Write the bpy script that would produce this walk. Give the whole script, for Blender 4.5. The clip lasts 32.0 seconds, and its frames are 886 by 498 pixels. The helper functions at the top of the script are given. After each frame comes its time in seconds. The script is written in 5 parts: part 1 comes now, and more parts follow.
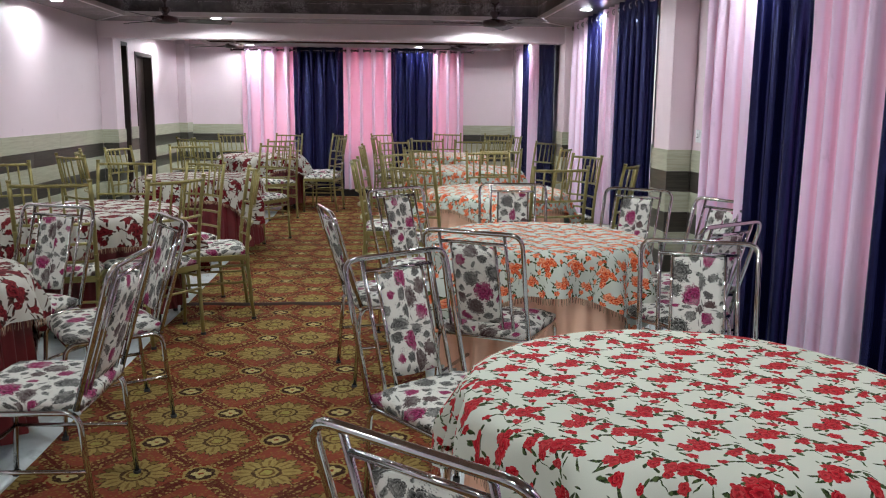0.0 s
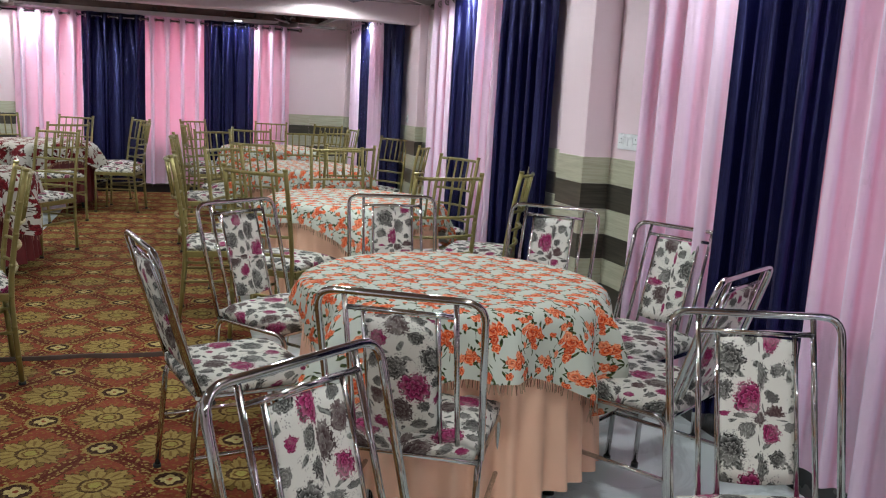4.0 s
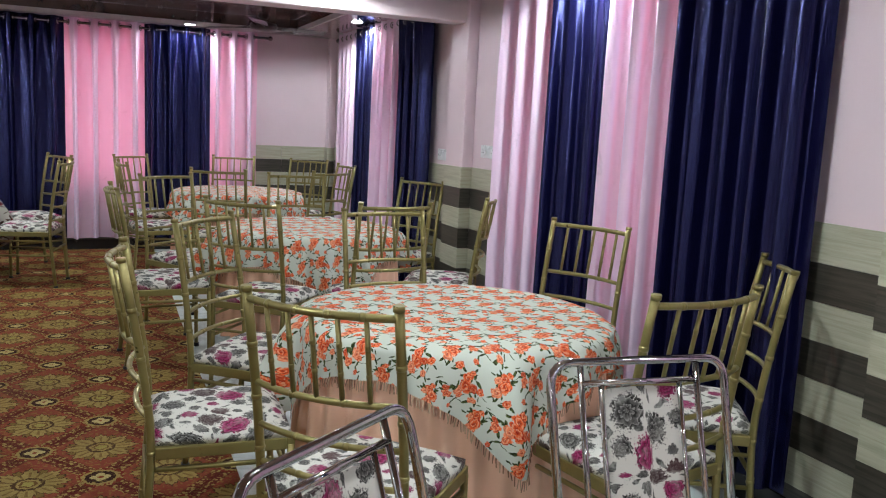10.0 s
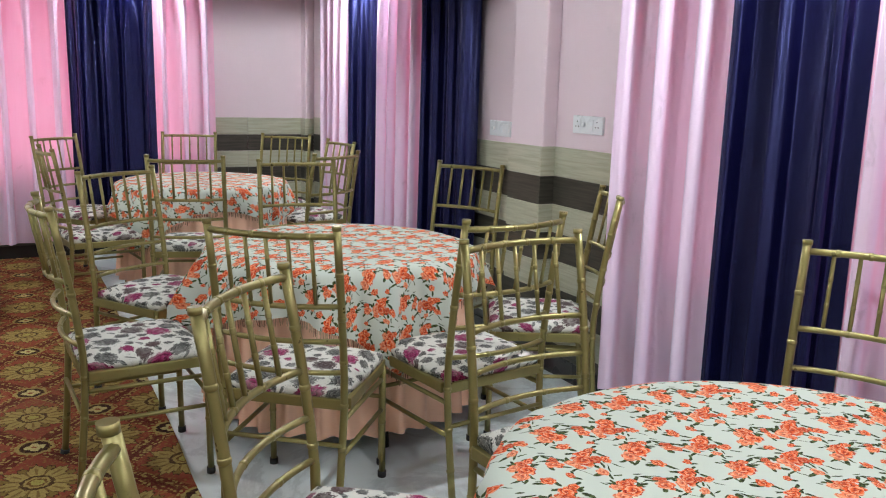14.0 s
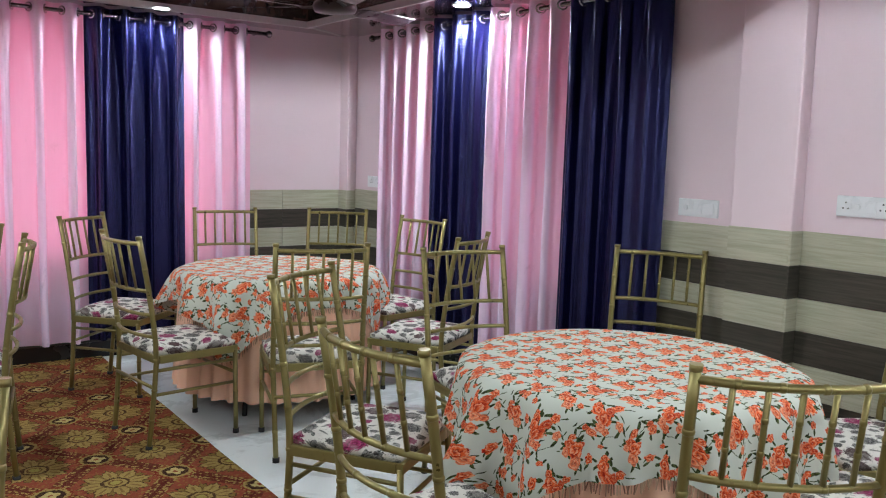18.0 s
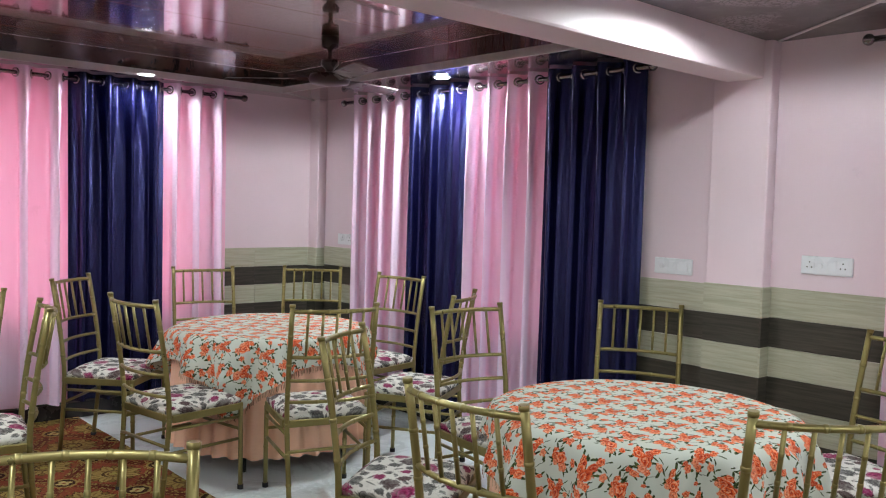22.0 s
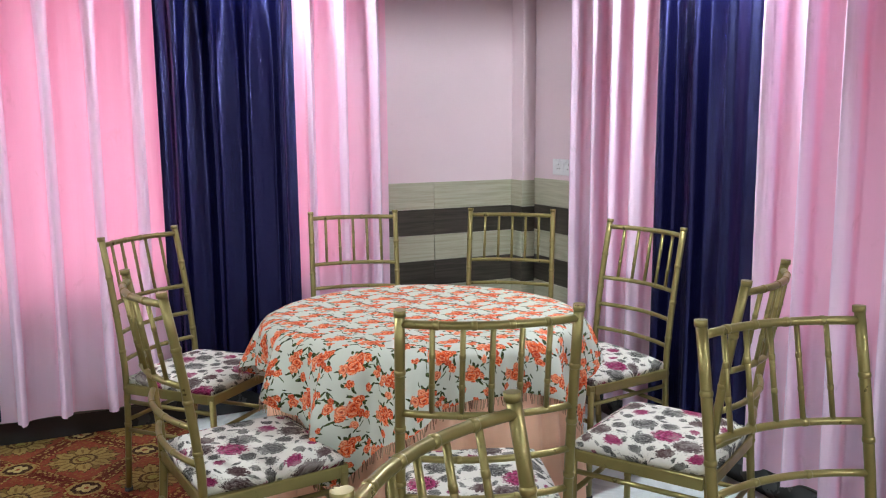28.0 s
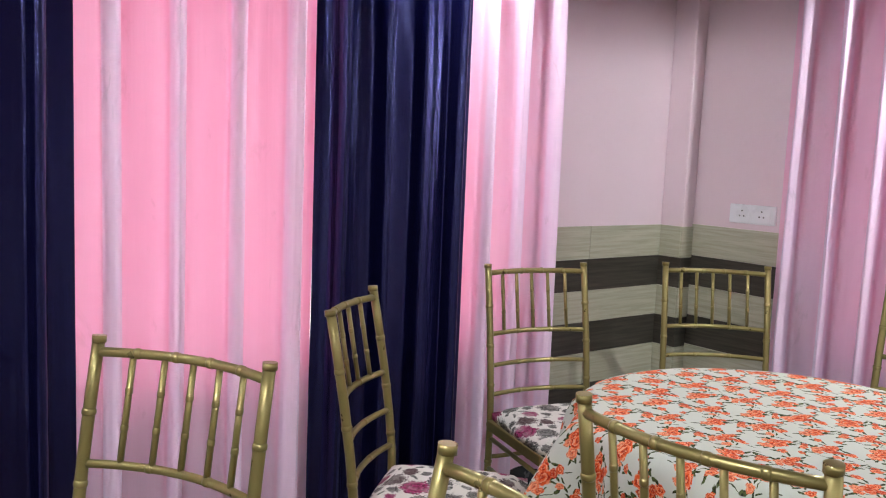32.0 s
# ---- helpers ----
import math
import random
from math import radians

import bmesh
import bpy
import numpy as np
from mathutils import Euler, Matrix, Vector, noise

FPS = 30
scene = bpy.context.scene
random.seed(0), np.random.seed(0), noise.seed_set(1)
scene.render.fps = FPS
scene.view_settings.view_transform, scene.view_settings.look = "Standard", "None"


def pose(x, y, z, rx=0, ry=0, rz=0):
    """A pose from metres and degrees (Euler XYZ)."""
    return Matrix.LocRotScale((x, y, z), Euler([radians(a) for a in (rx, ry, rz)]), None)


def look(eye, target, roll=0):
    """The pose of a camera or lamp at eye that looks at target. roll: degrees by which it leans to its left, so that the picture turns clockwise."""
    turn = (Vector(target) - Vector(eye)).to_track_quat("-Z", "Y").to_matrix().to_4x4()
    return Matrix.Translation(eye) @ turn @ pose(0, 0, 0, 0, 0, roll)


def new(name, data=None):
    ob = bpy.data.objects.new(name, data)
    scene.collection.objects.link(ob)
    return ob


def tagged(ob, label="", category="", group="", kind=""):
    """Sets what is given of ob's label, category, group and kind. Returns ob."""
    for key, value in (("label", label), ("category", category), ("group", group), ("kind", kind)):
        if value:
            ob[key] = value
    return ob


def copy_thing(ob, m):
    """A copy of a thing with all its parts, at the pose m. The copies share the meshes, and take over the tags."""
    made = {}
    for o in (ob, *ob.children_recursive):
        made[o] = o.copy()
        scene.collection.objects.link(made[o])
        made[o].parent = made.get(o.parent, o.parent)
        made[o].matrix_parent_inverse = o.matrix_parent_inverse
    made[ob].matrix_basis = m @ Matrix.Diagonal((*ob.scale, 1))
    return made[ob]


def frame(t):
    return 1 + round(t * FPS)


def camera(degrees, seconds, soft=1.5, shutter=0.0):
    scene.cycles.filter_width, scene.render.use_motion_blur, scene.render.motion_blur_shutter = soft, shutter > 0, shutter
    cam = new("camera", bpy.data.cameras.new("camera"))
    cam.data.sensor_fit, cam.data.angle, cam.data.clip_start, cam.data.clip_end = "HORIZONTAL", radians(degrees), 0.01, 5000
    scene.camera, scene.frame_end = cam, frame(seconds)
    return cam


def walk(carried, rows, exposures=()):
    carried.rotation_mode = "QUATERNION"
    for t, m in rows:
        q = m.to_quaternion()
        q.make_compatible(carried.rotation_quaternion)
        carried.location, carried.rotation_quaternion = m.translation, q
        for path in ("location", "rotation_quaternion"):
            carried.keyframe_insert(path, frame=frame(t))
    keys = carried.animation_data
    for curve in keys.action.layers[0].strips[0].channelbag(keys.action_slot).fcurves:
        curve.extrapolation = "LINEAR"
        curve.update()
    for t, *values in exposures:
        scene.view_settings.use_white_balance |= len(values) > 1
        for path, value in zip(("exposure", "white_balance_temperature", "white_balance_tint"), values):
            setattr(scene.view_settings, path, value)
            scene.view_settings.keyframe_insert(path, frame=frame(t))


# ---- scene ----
cam = camera(55.7, 32.0, 1.1, 0.0)
PATH = [
    (0, (-0.361, 0.638, 1.380), (-0.220, 2.604, 1.042), 0.45),
    (0.5, (-0.379, 0.762, 1.386), (-0.368, 2.733, 1.048), -0.43),
    (1, (-0.369, 0.883, 1.390), (-0.533, 2.847, 1.052), -0.26),
    (1.5, (-0.403, 1.026, 1.374), (-0.533, 2.989, 1.011), 0.49),
    (2, (-0.470, 1.194, 1.378), (-0.294, 3.154, 1.022), 2.02),
    (2.5, (-0.465, 1.374, 1.362), (-0.064, 3.301, 1.004), 2.31),
    (3, (-0.451, 1.628, 1.355), (0.027, 3.538, 1.003), 2.70),
    (3.5, (-0.510, 1.831, 1.351), (0.023, 3.726, 0.999), 3.12),
    (5.5, (-0.543, 2.702, 1.369), (0.189, 4.534, 1.040), 2.13),
    (6, (-0.575, 2.931, 1.379), (0.155, 4.764, 1.052), 2.30),
    (6.5, (-0.559, 3.133, 1.375), (0.167, 4.967, 1.042), 2.25),
    (7, (-0.520, 3.330, 1.392), (0.144, 5.187, 1.059), 2.21),
    (7.5, (-0.533, 3.507, 1.388), (0.094, 5.377, 1.055), 2.07),
    (8, (-0.584, 3.692, 1.390), (0.118, 5.538, 1.076), 1.87),
    (8.5, (-0.583, 3.892, 1.376), (0.184, 5.713, 1.066), 2.04),
    (9, (-0.552, 4.129, 1.391), (0.212, 5.953, 1.091), 2.08),
    (9.5, (-0.585, 4.345, 1.370), (0.175, 6.171, 1.073), 3.10),
    (10, (-0.621, 4.580, 1.367), (0.129, 6.411, 1.077), 2.80),
    (10.5, (-0.641, 4.843, 1.349), (0.106, 6.677, 1.073), 3.03),
    (11, (-0.661, 5.085, 1.362), (0.076, 6.927, 1.109), 3.71),
    (11.5, (-0.706, 5.301, 1.382), (0.121, 7.106, 1.139), 3.44),
    (12, (-0.709, 5.508, 1.374), (0.211, 7.266, 1.125), 2.46),
    (12.5, (-0.655, 5.744, 1.384), (0.277, 7.493, 1.113), 2.67),
    (13, (-0.652, 5.919, 1.383), (0.280, 7.659, 1.061), 2.87),
    (13.5, (-0.711, 6.104, 1.401), (0.227, 7.836, 1.054), 1.73),
    (14, (-0.642, 6.374, 1.363), (0.257, 8.121, 0.986), 1.49),
    (14.5, (-0.621, 6.648, 1.367), (0.196, 8.434, 0.988), 2.49),
    (15, (-0.714, 6.881, 1.373), (0.091, 8.675, 1.005), 2.88),
    (15.5, (-0.786, 7.087, 1.373), (0.011, 8.888, 1.023), 1.84),
    (17.5, (-1.320, 7.796, 1.369), (-0.233, 9.458, 1.132), 3.10),
    (18, (-1.515, 7.816, 1.371), (-0.344, 9.421, 1.146), 1.70),
    (18.5, (-1.727, 7.818, 1.397), (-0.434, 9.327, 1.166), 2.07),
    (19, (-1.891, 7.900, 1.397), (-0.613, 9.425, 1.184), 2.66),
    (19.5, (-2.001, 7.935, 1.394), (-0.754, 9.493, 1.265), 2.95),
    (20, (-2.170, 7.855, 1.404), (-0.926, 9.418, 1.312), 3.19),
    (20.5, (-2.254, 7.801, 1.430), (-1.005, 9.361, 1.340), 2.52),
    (21, (-2.247, 7.805, 1.446), (-0.974, 9.345, 1.357), 1.84),
    (21.5, (-2.119, 7.833, 1.445), (-0.787, 9.321, 1.355), 1.50),
    (22, (-2.010, 7.874, 1.441), (-0.672, 9.355, 1.334), 1.54),
    (22.5, (-1.929, 7.843, 1.435), (-0.596, 9.326, 1.285), 1.52),
    (23, (-1.796, 7.816, 1.423), (-0.632, 9.432, 1.244), 0.72),
    (23.5, (-1.725, 7.781, 1.422), (-0.575, 9.404, 1.212), 0.76),
    (24, (-1.607, 7.772, 1.413), (-0.445, 9.380, 1.157), 0.96),
    (24.5, (-1.464, 7.807, 1.414), (-0.460, 9.517, 1.152), 0.38),
    (25, (-1.334, 7.838, 1.419), (-0.509, 9.641, 1.156), -1.87),
    (25.5, (-1.100, 7.974, 1.393), (-0.444, 9.845, 1.132), -1.34),
    (26, (-0.960, 8.216, 1.378), (-0.265, 10.072, 1.105), -0.35),
    (26.5, (-0.806, 8.537, 1.368), (-0.082, 10.380, 1.089), 0.39),
    (28.5, (-0.659, 9.688, 1.360), (0.251, 11.445, 1.070), -0.43),
    (29, (-0.680, 9.929, 1.327), (0.374, 11.604, 1.041), 1.01),
    (29.5, (-0.683, 10.175, 1.321), (0.462, 11.787, 1.026), 1.61),
    (30, (-0.715, 10.389, 1.329), (0.395, 12.031, 1.059), 2.39),
    (30.5, (-0.838, 10.496, 1.319), (0.230, 12.166, 1.061), 2.38),
    (31, (-1.039, 10.650, 1.353), (0.160, 12.229, 1.091), 3.45),
    (31.5, (-1.227, 10.835, 1.377), (-0.010, 12.404, 1.136), 2.70),
    (32, (-1.510, 10.991, 1.355), (-0.304, 12.571, 1.130), 2.47),
]
SKY, SUN, LAMP_W, FILL_W, DAY_N, DAY_E = 0.10, 2.0, 48.0, 74.0, 25.0, 4.2
EXPOSURES = [(t, 0.31 + e, k, tint) for t, e, k, tint in (
    (0, 0.0, 6500, 10), (3, -0.02, 6600, 10), (6, -0.08, 6600, 10), (10, -0.06, 6450, 10), (11, 0.12, 6450, 10), (12, 0.12, 6450, 10), (13, 0.24, 6550, 10), (14, 0.15, 6500, 10),
    (15, 0.14, 6500, 10), (18, 0.12, 6400, 10), (20, 0.18, 6550, 11), (22, 0.12, 6600, 10), (24, 0.12, 6450, 10), (25, 0.2, 6450, 10), (26, 0.28, 6450, 11), (29, 0.33, 6550, 13),
    (30, 0.24, 6700, 17), (31, 0.27, 6700, 17), (32, 0.22, 6700, 17))]
walk(cam, [(t, look(eye, target, roll)) for t, eye, target, roll in PATH], EXPOSURES)

# ---------------------------------------------------------------- light
world = bpy.data.worlds.new("world")
scene.world = world
world.use_nodes = True
wn = world.node_tree.nodes
wsky = wn.new("ShaderNodeTexSky")
wsky.sky_type, wsky.sun_disc = "NISHITA", False
wsky.sun_elevation, wsky.sun_rotation = radians(50), radians(205)
world.node_tree.links.new(wsky.outputs[0], wn["Background"].inputs[0])
wn["Background"].inputs[1].default_value = SKY
sun = new("sun", bpy.data.lights.new("sun", "SUN"))
sun.data.energy, sun.data.angle, sun.data.color = SUN, radians(0.5), (1, 0.95, 0.88)
sun.matrix_world = look((-14, -30, 40), (0, 2, 0))

# plan of the hall
XL, XR, YF, YB = -3.30, 1.66, -2.6, 13.42
HC, HT = 2.21, 2.34          # soffit and raised tray
DADO = 1.105
SILL, HEAD = 0.66, 2.12
# the east lamp at y 4.75 and the pair at 1.8 are added unseen
LAMPS = [(0.16, 13.11, 0.50), (-2.25, 13.10, 0.55), (1.40, 11.70, 1.35), (-3.04, 11.8, 0.4), (0.68, 9.43, 0.5), (-2.0, 9.3, 0.7), (1.40, 8.05, 1.15), (-3.04, 8.0, 0.45),
         (1.38, 4.75, 0.38), (-3.04, 5.2, 0.45), (1.38, 1.8, 0.6), (-3.04, 1.8, 0.5)]
# fill lamps added in the trays, all out of sight, built like the downlights
FILL_LAMPS = [(-1.9, 11.5, 1.2), (0.1, 6.3, 1.0), (-1.7, 6.3, 0.65), (0.1, 3.4, 0.65), (-1.7, 3.4, 0.4), (0.1, 0.4, 0.6), (-1.7, 0.4, 0.6)]


# ---------------------------------------------------------------- mesh tools
def mesh_from(bm, name):
    me = bpy.data.meshes.new(name)
    bm.normal_update()
    bm.to_mesh(me)
    bm.free()
    return me


def part(name, bm, mat, parent=None, label="", smooth=False):
    me = mesh_from(bm, name)
    if mat:
        me.materials.append(mat)
    if smooth:
        me.polygons.foreach_set("use_smooth", [len(p.vertices) < 5 for p in me.polygons])
    ob = new(name, me)
    ob.parent = parent
    if label:
        ob["label"] = label
    return ob


def box(bm, x0, y0, z0, x1, y1, z1, bevel=0.0):
    made = bmesh.ops.create_cube(bm, size=1.0)
    bmesh.ops.transform(bm, matrix=Matrix.LocRotScale(((x0 + x1) / 2, (y0 + y1) / 2, (z0 + z1) / 2), None,
                        (abs(x1 - x0), abs(y1 - y0), abs(z1 - z0))), verts=made["verts"])
    if bevel:
        edges = list({e for v in made["verts"] for e in v.link_edges})
        bmesh.ops.bevel(bm, geom=edges, offset=bevel, segments=2, affect="EDGES", profile=0.6)
    return bm


def boxes(*args, bevel=0.0):
    bm = bmesh.new()
    for a in args:
        box(bm, *a, bevel=bevel)
    return bm


def tube(bm, pts, radius, sides=8, caps=True, radii=None):
    """A round tube along a line of points."""
    pts = [Vector(p) for p in pts]
    rings = []
    side = None
    for i, p in enumerate(pts):
        d = (pts[min(i + 1, len(pts) - 1)] - pts[max(i - 1, 0)]).normalized()
        if side is None:
            side = d.orthogonal().normalized()
        else:
            side = (side - d * side.dot(d)).normalized()
        up = d.cross(side)
        r = radii[i] if radii else radius
        rings.append([bm.verts.new(p + r * (math.cos(a) * side + math.sin(a) * up))
                      for a in (2 * math.pi * k / sides for k in range(sides))])
    for a, b in zip(rings, rings[1:]):
        for k in range(sides):
            bm.faces.new((a[k], a[(k + 1) % sides], b[(k + 1) % sides], b[k]))
    if caps:
        bm.faces.new(list(reversed(rings[0])))
        bm.faces.new(rings[-1])
    return bm


def tubes(*args, sides=8):
    bm = bmesh.new()
    for pts, r in args:
        tube(bm, pts, r, sides)
    return bm


def lathe(bm, profile, sides=24, at=(0, 0, 0)):
    """A turned shape from (radius, height) pairs."""
    rings = []
    for r, z in profile:
        rings.append([bm.verts.new((at[0] + r * math.cos(a), at[1] + r * math.sin(a), at[2] + z))
                      for a in (2 * math.pi * k / sides for k in range(sides))])
    for a, b in zip(rings, rings[1:]):
        for k in range(sides):
            bm.faces.new((a[k], a[(k + 1) % sides], b[(k + 1) % sides], b[k]))
    bm.faces.new(list(reversed(rings[0])))
    bm.faces.new(rings[-1])
    return bm


def bent(p0, p1, bow, n=8):
    """Points from p0 to p1, bowed by the vector bow at the middle."""
    p0, p1, bow = Vector(p0), Vector(p1), Vector(bow)
    return [p0.lerp(p1, i / n) + bow * (1 - (2 * i / n - 1) ** 2) for i in range(n + 1)]


def rounded(pts, r, n=5):
    """A line of points with its inner corners rounded."""
    pts = [Vector(p) for p in pts]
    out = [pts[0]]
    for a, b, c in zip(pts, pts[1:], pts[2:]):
        p, q = b + (a - b).normalized() * r, b + (c - b).normalized() * r
        for i in range(n + 1):
            t = i / n
            out.append(p * (1 - t) ** 2 + b * 2 * t * (1 - t) + q * t * t)
    return out + [pts[-1]]


# ---------------------------------------------------------------- materials
class Nodes:
    """A small builder for node materials."""

    def __init__(self, name):
        self.mat = bpy.data.materials.new(name)
        self.mat.use_nodes = True
        self.tree = self.mat.node_tree
        self.bsdf = self.tree.nodes["Principled BSDF"]
        self.out = self.tree.nodes["Material Output"]

    def node(self, kind, props=None, **inputs):
        n = self.tree.nodes.new("ShaderNode" + kind)
        for k, v in (props or {}).items():
            if k == "operation":
                n.operation = v
            elif k == "use_clamp":
                n.use_clamp = v
            elif k == "interpolation_type":
                n.interpolation_type = v
            elif k == "feature":
                n.feature = v
            elif k == "vector_type":
                n.vector_type = v
            elif k == "direction_type":
                n.direction_type = v
            elif k == "uv_map":
                n.uv_map = v
        for k, v in inputs.items():
            self.put(n.inputs[int(k[1:]) if k[0] == "i" and k[1:].isdigit() else k.replace("_", " ")], v)
        return n

    def put(self, socket, v):
        if isinstance(v, bpy.types.NodeSocket):
            self.tree.links.new(v, socket)
        elif isinstance(v, bpy.types.Node):
            self.tree.links.new(v.outputs[0], socket)
        else:
            socket.default_value = v

    def math(self, op, a, b=0.0, c=0.0, clamp=False):
        return self.node("Math", {"operation": op, "use_clamp": clamp}, i0=a, i1=b, i2=c).outputs[0]

    def step(self, v, lo, hi):
        return self.node("MapRange", {"interpolation_type": "SMOOTHSTEP"}, i0=v, i1=lo, i2=hi, i3=0.0, i4=1.0).outputs[0]

    def mix(self, f, a, b, blend="MIX"):
        n = self.tree.nodes.new("ShaderNodeMix")
        n.data_type, n.blend_type = "RGBA", blend
        for s, v in ((n.inputs["Factor"], f), (n.inputs[6], a), (n.inputs[7], b)):
            self.put(s, v if not isinstance(v, tuple) or len(v) == 4 else (*v, 1))
        return n.outputs[2]

    def coords(self, which="Object", scale=(1, 1, 1), loc=(0, 0, 0), rot=(0, 0, 0)):
        tc = self.tree.nodes.new("ShaderNodeTexCoord")
        return self.node("Mapping", None, i0=tc.outputs[which], i1=loc, i2=rot, i3=scale).outputs[0]

    def noise(self, vec, scale, detail=4.0, rough=0.55, distortion=0.0):
        return self.node("TexNoise", None, Vector=vec, Scale=scale, Detail=detail, Roughness=rough, Distortion=distortion).outputs[0]

    def voronoi(self, vec, scale, feature="F1", rand=1.0):
        return self.node("TexVoronoi", {"feature": feature}, Vector=vec, Scale=scale, Randomness=rand)

    def ramp(self, f, stops):
        n = self.node("ValToRGB", None, Fac=f)
        el = n.color_ramp.elements
        while len(el) < len(stops):
            el.new(0.5)
        for e, (p, c) in zip(el, stops):
            e.position, e.color = p, (*c, 1)
        return n.outputs[0]

    def bump(self, h, strength=0.3, distance=0.01):
        self.put(self.bsdf.inputs["Normal"], self.node("Bump", None, Height=h, Strength=strength, Distance=distance).outputs[0])

    def done(self, color=None, rough=None, metal=None, spec=None):
        for k, v in (("Base Color", color), ("Roughness", rough), ("Metallic", metal), ("Specular IOR Level", spec)):
            if v is not None:
                self.put(self.bsdf.inputs[k], (*v, 1) if isinstance(v, tuple) and len(v) == 3 else v)
        return self.mat


def plain(name, color, rough=0.5, metal=0.0, vary=0.12, scale=14.0, bump=0.0):
    n = Nodes(name)
    v = n.coords("Object")
    f = n.noise(v, scale, 5)
    c = n.mix(f, tuple(x * (1 - vary) for x in color), tuple(min(1, x * (1 + vary)) for x in color))
    if bump:
        n.bump(n.noise(v, scale * 6, 3), bump, 0.004)
    r = n.node("MapRange", None, i0=n.noise(v, scale * 0.6, 3), i1=0.3, i2=0.7, i3=max(0.02, rough - 0.06), i4=rough + 0.06).outputs[0]
    return n.done(c, r, metal)


def two_tone_thread(name, light, dark):
    """Threads that are each either light or dark."""
    n = Nodes(name)
    own = n.node("NewGeometry").outputs["Random Per Island"]
    return n.done(n.mix(n.step(own, 0.45, 0.6), light, dark), 0.8, 0, 0.2)


def wall_paint(name, color):
    n = Nodes(name)
    v = n.coords("Object")
    big, fine = n.noise(v, 0.8, 4), n.noise(v, 60, 3)
    c = n.mix(n.step(big, 0.35, 0.7), color, tuple(x * 0.93 for x in color))
    c = n.mix(n.step(n.noise(v, 5, 6, 0.7), 0.62, 0.75), c, tuple(x * 0.88 for x in color))
    n.bump(fine, 0.08, 0.003)
    return n.done(c, 0.42, 0, 0.4)


def stripe_tile(name, light, dark):
    """Wood-look glazed tile: a light or a dark board with long grain."""
    n = Nodes(name)
    tc = n.tree.nodes.new("ShaderNodeTexCoord")
    sep = n.node("SeparateXYZ", None, Vector=tc.outputs["Object"])
    run = n.math("ADD", sep.outputs[0], sep.outputs[1])
    vec = n.node("CombineXYZ", None, X=run, Y=0.0, Z=sep.outputs[2]).outputs[0]
    off = n.node("ObjectInfo").outputs["Random"]
    vec = n.node("VectorMath", {"operation": "ADD"}, i0=vec, i1=n.node("CombineXYZ", None, X=n.math("MULTIPLY", off, 37.0)).outputs[0]).outputs[0]
    grain = n.noise(n.node("Mapping", None, i0=vec, i3=(1.2, 1, 26)).outputs[0], 3.0, 6, 0.6, 0.6)
    fine = n.noise(n.node("Mapping", None, i0=vec, i3=(4, 1, 120)).outputs[0], 3.0, 4, 0.6)
    c = n.mix(n.step(grain, 0.3, 0.72), light, dark)
    c = n.mix(n.math("MULTIPLY", n.step(fine, 0.5, 0.8), 0.35), c, tuple(x * 0.6 for x in dark))
    n.bump(fine, 0.06, 0.002)
    return n.done(c, 0.28, 0, 0.5)


def print_base(n, base, leaf, v, v0, near, sprigs, scale=1.0):
    """The pale ground of a printed cloth with its slender leaves; sprigs are (x, y, degrees, half length, half width)."""
    col = n.mix(n.step(n.noise(v0, 2.2, 3), 0.4, 0.7), base, tuple(x * 0.94 for x in base))
    leaves = None
    for x, y, ang, ln, wd in sprigs:
        q = n.node("Mapping", {"vector_type": "TEXTURE"}, i0=near(x, y), i2=(0, 0, radians(ang)), i3=(ln * scale, wd * scale, 1)).outputs[0]
        m = n.node("VectorMath", {"operation": "LENGTH"}, i0=q).outputs["Value"]
        leaves = m if leaves is None else n.math("MINIMUM", leaves, m)
    shade = n.noise(v, 120, 3)
    green = n.mix(n.step(shade, 0.38, 0.62), tuple(x * 0.35 for x in leaf), tuple(min(1, x * 1.9) for x in leaf))
    return n.mix(n.step(leaves, 1.12, 0.80), col, green)


def pick_bloom(n, near, blooms, grow):
    """The nearest bloom of a repeat: distance in radii, place within it, and a tone of its own."""
    best = rel = tone = None
    for k, (x, y, r) in enumerate(blooms):
        q = n.node("VectorMath", {"operation": "SCALE"}, i0=near(x, y), Scale=1 / (r * grow)).outputs[0]
        d = n.node("VectorMath", {"operation": "LENGTH"}, i0=q).outputs["Value"]
        own = (k * 0.377 + 0.21) % 1.0
        if best is None:
            best, rel, tone = d, q, own
        else:
            closer = n.math("LESS_THAN", d, best)
            best = n.math("MINIMUM", best, d)
            pick = n.tree.nodes.new("ShaderNodeMix")
            pick.data_type = "VECTOR"
            for s_, val in ((pick.inputs["Factor"], closer), (pick.inputs[4], rel), (pick.inputs[5], q)):
                n.put(s_, val)
            rel = pick.outputs[1]
            tone = n.math("ADD", n.math("MULTIPLY", n.math("SUBTRACT", 1.0, closer), tone), n.math("MULTIPLY", closer, own))
    return best, rel, tone


def repeat_of(n, v, period, shift):
    half = (period[0] / 2, period[1] / 2, 1)
    back = (-period[0] / 2, -period[1] / 2, -1)

    def near(x, y):
        d = n.node("VectorMath", {"operation": "SUBTRACT"}, i0=v, i1=(x + shift, y + shift, 0)).outputs[0]
        return n.node("VectorMath", {"operation": "WRAP"}, i0=d, i1=half, i2=back).outputs[0]
    return near


